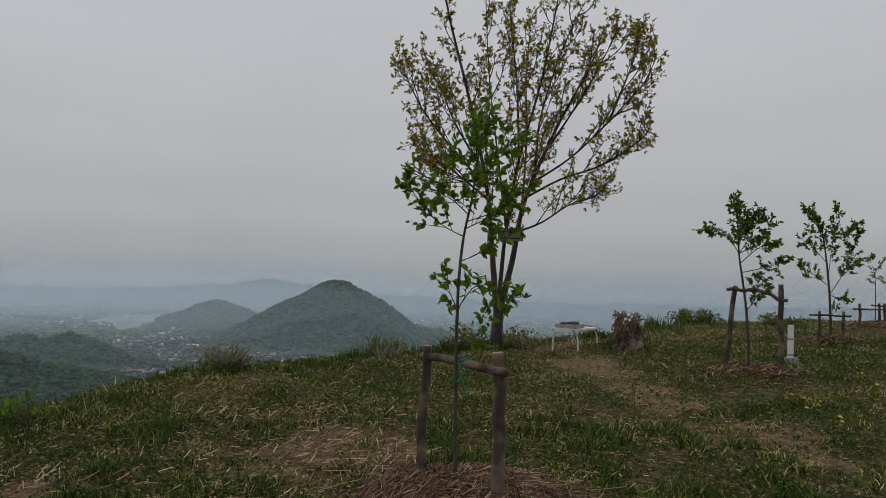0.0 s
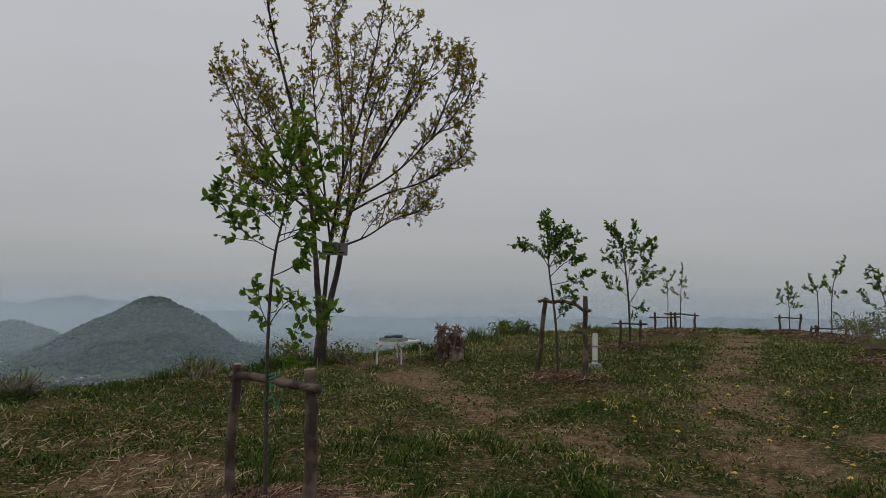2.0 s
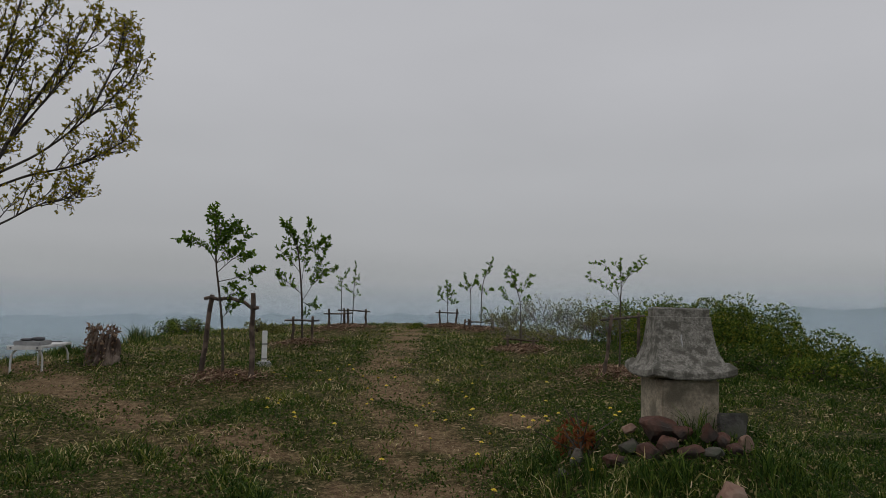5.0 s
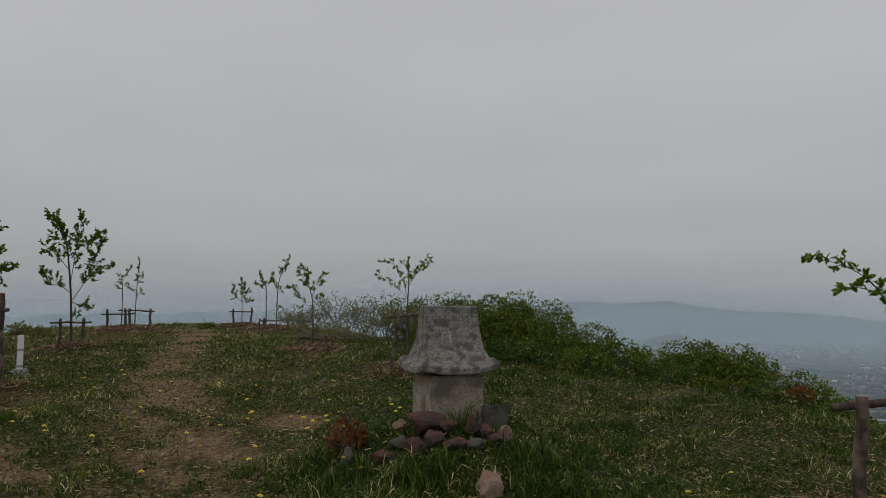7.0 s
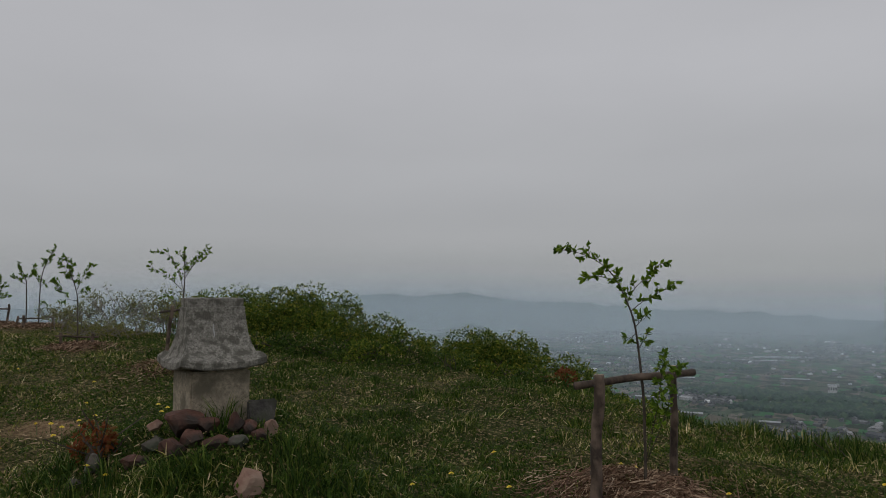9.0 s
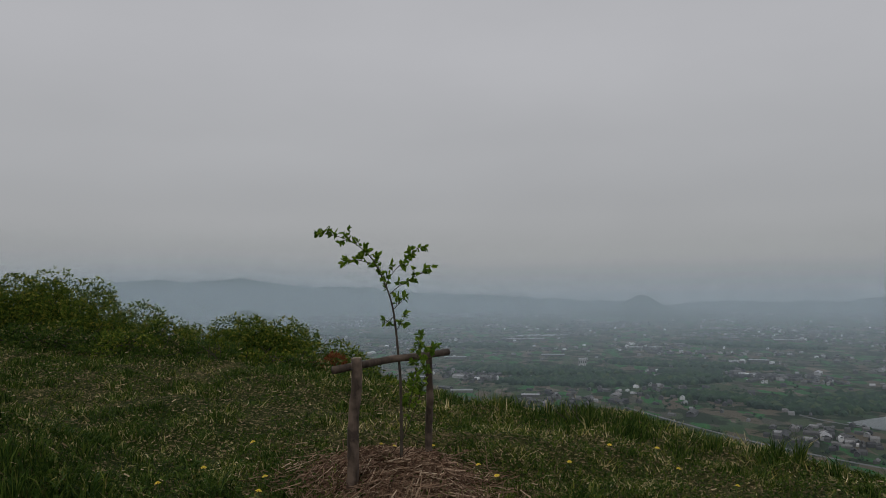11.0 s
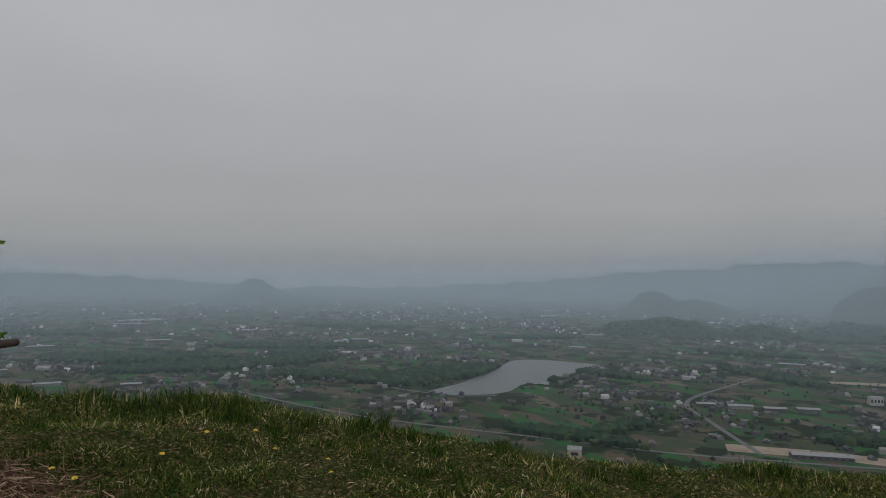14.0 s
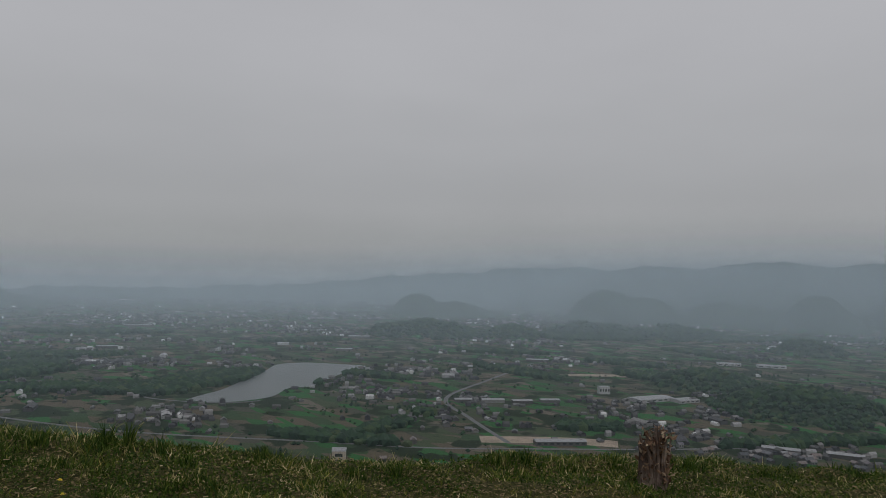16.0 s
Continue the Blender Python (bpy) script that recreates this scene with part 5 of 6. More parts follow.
# ---- green twine tie on the near frame ----
def twine():
    bm = bmesh.new()
    rnd = random.Random(5)
    for k in range(4):
        ring = [Vector((0.03 * math.cos(t) + rnd.gauss(0, 0.003), 0.035 * math.sin(t), 0.012 * (k - 1.5) + 0.012 * math.sin(t + k))) for t in np.linspace(0, 6.28, 15)]
        tube(bm, ring, [0.004] * 15, 5, cap=False)
    for k in range(3):
        p = Vector((0.02 - 0.01 * k, -0.02, 0.0))
        tube(bm, smooth_line([p, p + Vector((rnd.gauss(0, 0.02), -0.01, -0.05)), p + Vector((rnd.gauss(0, 0.03), -0.01, -0.12 - 0.04 * k))], 4), [0.003] * 9, 4)
    o = tagged(part("twine", bm, M_GREEN_TIE), "green twine tying the sapling to the crossbar", "twine")
    o.location = (0.13, 4.1, 1.20)


twine()


# ---- bushes along the edge ----
def bush(x, y, w, h, n, mat, label, seed, group="bushes along the slope", leaf=0.068, bare=0.0, lobes=9):
    rnd, nr = random.Random(seed), np.random.default_rng(seed)
    base = Vector((x, y, ground_at(x, y) - 0.1))
    T = thing("bush", base, label, "bush", group)
    bm = bmesh.new()
    tips = []
    for k in range(14 - int(4 * bare)):
        an = rnd.uniform(0, 6.28)
        rr = w * rnd.uniform(0.15, 0.8)
        tip = Vector((math.cos(an) * rr, math.sin(an) * rr, h * (rnd.uniform(0.6, 1.0) if bare else rnd.uniform(0.4, 0.7)) * (1 - 0.35 * (rr / w) ** 2)))
        mid = Vector((tip.x * 0.45, tip.y * 0.45, tip.z * 0.6)) + Vector((rnd.gauss(0, 0.05), rnd.gauss(0, 0.05), 0))
        b0 = 0.25 if bare else 0.1
        tube(bm, smooth_line([(tip.x * b0, tip.y * b0, 0), mid, tip], 3), [q * (0.45 if bare else 1) for q in (0.022, 0.019, 0.016, 0.013, 0.01, 0.007, 0.004)], 4, cap=False)
        tips.append(tip)
        for j in range(5 if bare else 1):
            q = mid.lerp(tip, rnd.random()) + Vector((rnd.gauss(0, 0.15), rnd.gauss(0, 0.15), rnd.uniform(0, 0.25)))
            tube(bm, [mid.lerp(tip, rnd.random() * 0.6), q], [0.007, 0.004], 3, cap=False)
            tips.append(q)
    tagged(part("branchwork", bm, M_TWIG if bare else M_BARK_SAP, T), kind="stuff")
    cent = [Vector((rnd.gauss(0, w * 0.42), rnd.gauss(0, w * 0.42), 0)) for _ in range(lobes)]
    cent = [Vector((c.x, c.y, h * rnd.uniform(0.35, 0.8) * max(0.3, 1 - 0.5 * (c.length / w) ** 2))) for c in cent]
    rad = [rnd.uniform(0.16, 0.34) * min(w, h) for _ in cent]
    pick = nr.integers(0, lobes, n)
    d = nr.normal(0, 1, (n, 3))
    d /= np.linalg.norm(d, axis=1, keepdims=True)
    R = np.array(rad)[pick][:, None] * nr.uniform(0.6, 1.12, (n, 1)) ** 0.5
    P = np.array(cent)[pick] + d * R * [1.15, 1.15, 0.95]
    low = max(1, n // 4)
    P[:low, 2] *= nr.uniform(0.1, 0.9, low)
    P[:, 2] = np.clip(P[:, 2], 0.03, None)
    if bare:
        tp = np.array(tips)
        P = tp[nr.integers(0, len(tp), n)] + nr.normal(0, 0.045, (n, 3))
        d = nr.normal(0, 1, (n, 3))
    V, F = leaf_mesh(P, d, leaf, nr, wide=0.5)
    tagged(big("foliage", V, F, [mat], T), kind="stuff")


BUSHY, BARE_BUSH = "dense green bush on the edge of the slope", "half-bare shrub with pale twigs and first leaves"
for k, (az, d, w, h, n) in enumerate([(51.5, 15.5, 1.1, 1.75, 5200), (54.5, 14.2, 1.15, 1.75, 6200), (57.3, 13.6, 1.1, 1.95, 6200), (60.3, 13.2, 1.05, 1.85, 6200), (63.3, 12.9, 0.95, 1.6, 5200), (66.2, 12.6, 0.75, 1.25, 3600), (69.0, 12.4, 0.75, 1.2, 3200), (72.0, 12.0, 0.85, 1.5, 4600), (74.8, 11.8, 0.75, 1.5, 4200), (78.0, 11.5, 0.75, 1.35, 4200), (80.8, 11.3, 0.55, 1.1, 2600), (82.8, 11.2, 0.45, 0.85, 1800), (76.5, 11.0, 0.5, 0.6, 1600), (70.5, 11.4, 0.5, 0.6, 1500)]):
    bush(0.5 + d * math.sin(radians(az)), -0.3 + d * math.cos(radians(az)), w, 0.87 * h, int(2.2 * n), M_BUSH, BUSHY, 60 + k, leaf=0.055, lobes=24)
for k, (az, d, w, h) in enumerate([(53, 12.6, 0.7, 0.5), (56.5, 12.2, 0.75, 0.45), (60, 11.8, 0.7, 0.5), (63.5, 11.6, 0.7, 0.45), (67, 11.3, 0.7, 0.42), (70, 11.0, 0.6, 0.4), (73.5, 10.8, 0.65, 0.42), (76, 10.4, 0.6, 0.35), (80, 10.4, 0.6, 0.4), (83, 10.2, 0.55, 0.34), (86, 10.0, 0.5, 0.28), (65, 12.0, 0.5, 0.7)]):
    bush(0.5 + d * math.sin(radians(az)), -0.3 + d * math.cos(radians(az)), w, h, 2200, M_WEED if k % 3 else M_BUSH, "low dark undergrowth in front of the bushes", 160 + k, "undergrowth along the slope", leaf=0.055, lobes=16)
bush(0.5 + 10.7 * math.sin(radians(77.6)), -0.3 + 10.7 * math.cos(radians(77.6)), 0.45, 0.75, 1300, M_BUSH_RED, "small bush with reddish young leaves", 81)
for k, (az, d, w, h, n) in enumerate([(42.3, 17.5, 0.9, 0.7, 1300), (44.3, 17.0, 1.0, 0.75, 1500), (46.3, 16.5, 1.1, 1.15, 1700), (48.0, 16.2, 1.1, 0.75, 1500), (49.8, 15.5, 1.1, 1.05, 1800), (51.2, 14.8, 1.0, 0.9, 1500), (47.2, 14.6, 0.9, 0.45, 1500), (44.8, 15.2, 0.9, 0.4, 1300)]):
    bush(0.2 + d * math.sin(radians(az)), -0.1 + d * math.cos(radians(az)), w, 0.85 * h, int(0.5 * n), M_BUSH_DRY, BARE_BUSH, 90 + k, leaf=0.05, bare=1.0)
bush(*by_shrine(-0.66, 0.22), 0.2, 0.36, 420, M_BUSH_RED, "low red-leaved azalea beside the shrine", 120, "", leaf=0.045, lobes=5)
bush(8.6, -1.36, 0.14, 0.15, 200, M_BUSH_RED, "small red-brown shrub on the brink of the slope", 121, "", leaf=0.045, lobes=5)
bush(-2.25, 7.9, 0.15, 0.26, 260, M_BUSH_DRY, "leafy weed clump with dry stems on the brink", 122, "", leaf=0.035, bare=0.4, lobes=6)
bush(-2.3, 7.75, 0.3, 0.24, 900, M_WEED, "green weeds round the dry clump", 124, "", leaf=0.04, lobes=8)
bush(-0.75, 10.0, 0.3, 0.14, 500, M_BUSH_DRY, "clump of dry weeds on the brink", 123, "", leaf=0.04, bare=0.4, lobes=6)
for k, (az, d, w, h) in enumerate([(18.6, 19.0, 0.7, 0.55), (24.6, 19.5, 0.5, 0.4), (19.8, 18.8, 0.5, 0.45), (26.2, 18.5, 0.4, 0.4), (36.6, 19.5, 0.25, 0.3)]):
    bush(d * math.sin(radians(az)), d * math.cos(radians(az)), w, h, 900, M_BUSH_DRY if k % 2 else M_BUSH, "low scrub on the crest of the hill", 130 + k, "scrub on the crest", leaf=0.07)
for k, (x, y, w, h) in enumerate([(0.5, 11.75, 0.28, 0.3), (1.2, 11.8, 0.25, 0.26), (-3.6, 6.2, 0.45, 0.28), (-4.3, 6.2, 0.45, 0.26)]):
    bush(x, y, w, h, 420, M_BUSH_DRY if k < 2 else M_LEAF_A, "weedy shrub at the grass edge", 140 + k, "weeds at the edge", leaf=0.07, bare=0.6 if k < 2 else 0)


# ---- grass, straw and flowers ----
def sector_points(n, rng_, r0, r1, a0, a1, power):
    """Random ground points in a sector, denser near the middle."""
    u = rng_.uniform(0, 1, n)
    r = (r0 ** power + u * (r1 ** power - r0 ** power)) ** (1 / power)
    an = np.radians(rng_.uniform(a0, a1, n))
    return r * np.sin(an), r * np.cos(an)


def blades(x, y, h, w, lean, rng_, simple=False):
    """Bent blades of three triangles, or single slivers where they are small."""
    n = len(x)
    z = height(x, y) - 0.01
    an = rng_.uniform(0, 6.283, n)
    la = rng_.uniform(0, 6.283, n)
    d = np.stack([np.cos(la), np.sin(la)], 1) * (lean * h)[:, None]
    s = np.stack([np.cos(an), np.sin(an)], 1) * (w / 2)[:, None]
    if simple:
        V = np.empty((n, 3, 3))
        V[:, 0, :2], V[:, 1, :2], V[:, 2, :2] = np.stack([x, y], 1) - s, np.stack([x, y], 1) + s, np.stack([x, y], 1) + d
        V[:, :2, 2] = z[:, None]
        V[:, 2, 2] = z + h * np.sqrt(np.clip(1 - 0.5 * lean ** 2, 0.15, 1))
        return V.reshape(-1, 3), np.arange(n * 3).reshape(-1, 3)
    V = np.empty((n, 5, 3))
    V[:, 0, :2] = np.stack([x, y], 1) - s
    V[:, 1, :2] = np.stack([x, y], 1) + s
    V[:, 2, :2] = np.stack([x, y], 1) + s * 0.75 + d * 0.35
    V[:, 3, :2] = np.stack([x, y], 1) - s * 0.75 + d * 0.35
    V[:, 4, :2] = np.stack([x, y], 1) + d
    V[:, 0:2, 2] = z[:, None]
    V[:, 2:4, 2] = (z + h * 0.6)[:, None]
    V[:, 4, 2] = z + h * np.sqrt(np.clip(1 - 0.5 * lean ** 2, 0.15, 1))
    i = np.arange(n)[:, None] * 5
    F = np.concatenate([i + [0, 1, 2], i + [0, 2, 3], i + [3, 2, 4]])
    return V.reshape(-1, 3), F


def grass():
    rg = np.random.default_rng(77)
    x, y = sector_points(1000000, rg, 3.4, 24, -38, 170, 0.85)
    nx, ny = sector_points(40000, rg, 0.2, 3.6, -180, 180, 1.6)
    bx, by = sector_points(40000, rg, 3.4, 9, 168, 324, 1.6)
    x, y = np.concatenate([x, nx, bx]), np.concatenate([y, ny, by])
    r = np.hypot(x, y)
    keep = r < edge_distance(x, y) + 1.2
    b = bareness(x, y)
    patch = fbm(x * 0.8, y * 0.8, 15)
    lush = np.zeros(len(x))
    for cx, cy, q in LUSH:
        lush = np.maximum(lush, np.clip(1.4 - np.hypot(x - cx, y - cy) / q * (1 + 0.3 * patch), 0, 1))
    tuft = lush.copy()
    lush = np.maximum(lush, greenness(x, y))
    mound = np.zeros(len(x))
    for cx, cy, q, hh in MOUNDS[:9]:
        mound = np.maximum(mound, np.clip(1.3 - np.hypot(x - cx, y - cy) / q, 0, 1))
    edge = np.clip(1 - (edge_distance(x, y) - r) / 1.3, 0, 1)
    keep &= rg.uniform(0, 1, len(x)) > np.maximum(b * 0.93, mound * 0.9)
    keep &= (np.hypot(x - 4.82, y - 3.02) > 0.27)
    tuft = np.maximum(tuft, 0.15 * lush)
    x, y, r, b, patch, lush, edge, tuft = (v[keep] for v in (x, y, r, b, patch, lush, edge, tuft))
    clump = np.clip(0.45 + 1.1 * fbm(x * 3.6, y * 3.6, 71), 0, 1.4)
    h = (0.02 + 0.036 * clump ** 1.5 + 0.014 * np.clip(patch, 0, 1)) * rg.uniform(0.5, 1.5, len(x)) * (1 - 0.5 * b)
    h *= 1 + 0.7 * tuft * clump + 0.35 * edge * clump
    tall = rg.uniform(0, 1, len(x)) < 0.008 + 0.04 * edge
    h = np.where(tall, h * 1.7, h)
    w = (0.0042 + 0.0009 * r) * rg.uniform(0.5, 1.6, len(x))
    lean = np.clip(rg.normal(0.95, 0.35, len(x)), 0.1, 1.5)
    green = (rg.uniform(0, 1, len(x)) < 0.3 + 0.66 * np.maximum(lush, np.clip(patch * 0.9, 0, 1)))
    for sel, mat, name, lab in ((~green, M_GRASS, "grass", "short yellowish-green meadow grass with dry blades"), (green, M_GRASS_LUSH, "lush_grass", "darker green tufted meadow grass")):
        small = sel & ((r > 6.5) | (h < 0.045))
        for pick, plain in ((sel & ~small, False), (small, True)):
            V, F = blades(x[pick], y[pick], h[pick], w[pick], lean[pick], rg, plain)
            tagged(big(name, V, F, [mat]), lab if not plain else lab.replace("meadow", "mown"), "grass", kind="stuff")


grass()


def tall_grass():
    """Rank tufts along the brink, at trunks and posts, and low broad-leaved weeds between."""
    rg = np.random.default_rng(19)
    spots = [(r_ * math.sin(radians(a_)), r_ * math.cos(radians(a_)), h_, q_) for a_, r_, h_, q_ in
             [(-31, 6.6, 0.13, 0.5), (-27, 6.9, 0.14, 0.5), (-24, 7.5, 0.12, 0.5), (-20, 8.6, 0.16, 0.4), (-17.5, 8.6, 0.24, 0.35), (-16, 8.4, 0.28, 0.3), (-13, 9.4, 0.16, 0.5), (-10, 9.9, 0.15, 0.5), (-7, 10.4, 0.2, 0.4), (-5, 10.5, 0.34, 0.35), (-3.6, 10.7, 0.3, 0.35), (-2, 11.0, 0.2, 0.4), (0.5, 11.6, 0.26, 0.4), (2.5, 11.8, 0.22, 0.4), (7, 12.6, 0.15, 0.4), (12, 14, 0.2, 0.5), (16, 17, 0.34, 0.7),
              (97, 9.0, 0.22, 0.5), (94, 9.2, 0.2, 0.5), (100, 8.6, 0.2, 0.5), (103, 8.3, 0.16, 0.5), (90, 9.4, 0.16, 0.5), (112.0, 8.1, 0.24, 0.14), (113.4, 8.1, 0.32, 0.07), (115.5, 8.0, 0.18, 0.14), (108, 8.2, 0.14, 0.2), (103, 8.8, 0.18, 0.4), (100, 8.9, 0.2, 0.4), (128, 7.4, 0.1, 0.2), (131, 7.5, 0.14, 0.12), (138, 8.4, 0.15, 0.25), (140, 8.6, 0.16, 0.25), (143, 8.7, 0.16, 0.25), (146, 9.0, 0.14, 0.25), (151, 9.6, 0.14, 0.25), (156, 10.1, 0.13, 0.25), (161, 11, 0.13, 0.3)]]
    spots += [(2.80, 10.96, 0.2, 0.4), (0.88, 11.57, 0.25, 0.35), (4.43, -7.24, 0.16, 0.25), (0.1, 4.45, 0.2, 0.25), (0.15, 4.75, 0.22, 0.3), (4.72, 9.8, 0.1, 0.2), (5.86, 0.25, 0.1, 0.25)]
    spots += [(*by_shrine(u, f), h_, 0.2) for u, f, h_ in ((-0.55, 0.65, 0.2), (-0.3, 0.8, 0.18), (0.0, 0.75, 0.18), (0.5, 0.55, 0.2), (0.65, 0.4, 0.18), (-0.8, 0.7, 0.18), (0.1, 0.28, 0.24), (0.55, 0.8, 0.2))]
    tx, ty = sector_points(420, rg, 4.2, 12.5, 50, 128, 1.2)
    spots += [(a_, b_, rg.uniform(0.05, 0.11), rg.uniform(0.1, 0.26)) for a_, b_ in zip(tx, ty) if math.hypot(a_, b_) < edge_distance(a_, b_) + 0.3 and math.hypot(a_ - 4.82, b_ - 3.02) > 0.6 and math.hypot(a_ - 5.86, b_ - 0.2) > 0.65]
    X, Y, H_ = [], [], []
    for x, y, h_, q_ in spots:
        n = int(900 * q_)
        rr, an = q_ * np.abs(rg.normal(0, 0.6, n)), rg.uniform(0, 6.283, n)
        X.append(x + rr * np.cos(an))
        Y.append(y + rr * np.sin(an))
        H_.append(h_ * (0.25 + 1.15 * rg.uniform(0, 1, n) ** 1.6) * np.exp(-rr / q_ * 0.5))
    x, y, h = np.concatenate(X), np.concatenate(Y), np.concatenate(H_)
    w = (0.004 + 0.0008 * np.hypot(x, y)) * rg.uniform(0.6, 1.3, len(x))
    V, F = blades(x, y, h, w, np.clip(rg.normal(0.45, 0.25, len(x)), 0.05, 1.1), rg)
    tagged(big("tall_grass", V, F, [M_GRASS_LUSH]), "rank uncut grass tufts along the brink", "grass", kind="stuff")
    x, y = sector_points(330000, rg, 3.3, 15, -40, 172, 0.8)
    k = (np.hypot(x, y) < edge_distance(x, y) + 0.4) & (rg.uniform(0, 1, len(x)) > 0.2 + 0.8 * bareness(x, y)) & (fbm(x * 1.4, y * 1.4, 88) > -0.3)
    x, y = x[k], y[k]
    P = np.stack([x, y, height(x, y) + rg.uniform(0.005, 0.05, len(x))], 1)
    d = np.concatenate([rg.normal(0, 1, (len(x), 2)), np.full((len(x), 1), 0.5)], 1)
    V, F = leaf_mesh(P, d, 0.024 + 0.0012 * np.hypot(x, y), rg, droop=0.0, wide=0.55)
    tagged(big("weeds", V, F, [M_WEED]), "low broad-leaved weeds among the grass", "weeds", kind="stuff")


tall_grass()


def straw():
    rg = np.random.default_rng(5)
    X, Y, kind_ = [], [], []
    x, y = sector_points(150000, rg, 3.3, 16, -40, 172, 0.8)
    b = np.zeros(len(x))
    for cx, cy, q in BARE[:4] + [(-1.6, 6.3, 0.7), (-2.9, 5.9, 0.6), (1.1, 5.1, 0.4), (-2.2, 4.7, 0.7), (-1.3, 4.4, 0.6), (-0.6, 6.6, 0.8), (0.9, 6.3, 0.6)]:
        b = np.maximum(b, np.clip(1.35 - np.hypot(x - cx, y - cy) / q * (1 + 0.3 * fbm(x * 2, y * 2, 37)), 0, 1))
    east = np.clip((azimuth(x, y) - 45) / 10, 0, 1)
    b = np.maximum(b, 0.12 * bareness(x, y) + 0.08 * (fbm(x, y, 31) > 0.2) + 0.12 * east * np.clip(fbm(x * 1.6, y * 1.6, 33) + 0.15, 0, 1))
    k = (rg.uniform(0, 1, len(x)) < 0.09 * (1 - 0.6 * east) + 0.85 * b) & (np.hypot(x, y) < edge_distance(x, y))
    X.append(x[k])
    Y.append(y[k])
    kind_.append(np.zeros(k.sum(), int))
    for j, (cx, cy, q, hh) in enumerate(MOUNDS[:9]):
        n = 13000 if j in (0, 8) else 3200
        rr, an = q * (1.15 if j in (0, 8) else 0.8) * np.abs(rg.normal(0, 0.55, n)), rg.uniform(0, 6.283, n)
        X.append(cx + rr * np.cos(an))
        Y.append(cy + rr * np.sin(an))
        kind_.append(np.ones(n, int))
    X, Y, kind_ = np.concatenate(X), np.concatenate(Y), np.concatenate(kind_)
    n = len(X)
    r = np.hypot(X, Y)
    L = np.where(kind_ == 1, np.where(r < 7, rg.uniform(0.04, 0.22, n), rg.uniform(0.03, 0.13, n)), np.where((X < 0.6) & (Y > 0), 0.025 + 0.12 * rg.uniform(0, 1, n) ** 2, rg.uniform(0.015, 0.055, n)))
    w = np.where(kind_ == 1, 0.75, 0.95) * (0.0028 + 0.0005 * r) * rg.uniform(0.5, 1.6, n)
    an = rg.uniform(0, 6.283, n)
    dx, dy = np.cos(an) * L / 2, np.sin(an) * L / 2
    sx, sy = -np.sin(an) * w / 2, np.cos(an) * w / 2
    z0, z1 = height(X - dx, Y - dy), height(X + dx, Y + dy)
    lift = np.where(kind_ == 1, rg.uniform(0.005, 0.05, n), np.where(azimuth(X, Y) > 48, rg.uniform(0.02, 0.075, n), rg.uniform(0.004, 0.025, n)))
    tip = rg.uniform(-0.01, 0.05, n) * (L > 0.06)
    V = np.empty((n, 4, 3))
    V[:, 0] = np.stack([X - dx - sx, Y - dy - sy, z0 + lift], 1)
    V[:, 1] = np.stack([X - dx + sx, Y - dy + sy, z0 + lift + w * 0.6], 1)
    V[:, 2] = np.stack([X + dx + sx, Y + dy + sy, z1 + lift + tip + w * 0.6], 1)
    V[:, 3] = np.stack([X + dx - sx, Y + dy - sy, z1 + lift + tip], 1)
    for kk, mat, name, lab in ((0, M_STRAW, "straw", "dry cut grass scattered over the ground"), (1, M_MULCH, "mulch", "reddish-brown dead-grass mulch heaped round the saplings")):
        s = kind_ == kk
        i = np.arange(s.sum())[:, None] * 4
        tagged(big(name, V[s].reshape(-1, 3), i + [0, 1, 2, 3], [mat]), lab, name, kind="stuff")


straw()


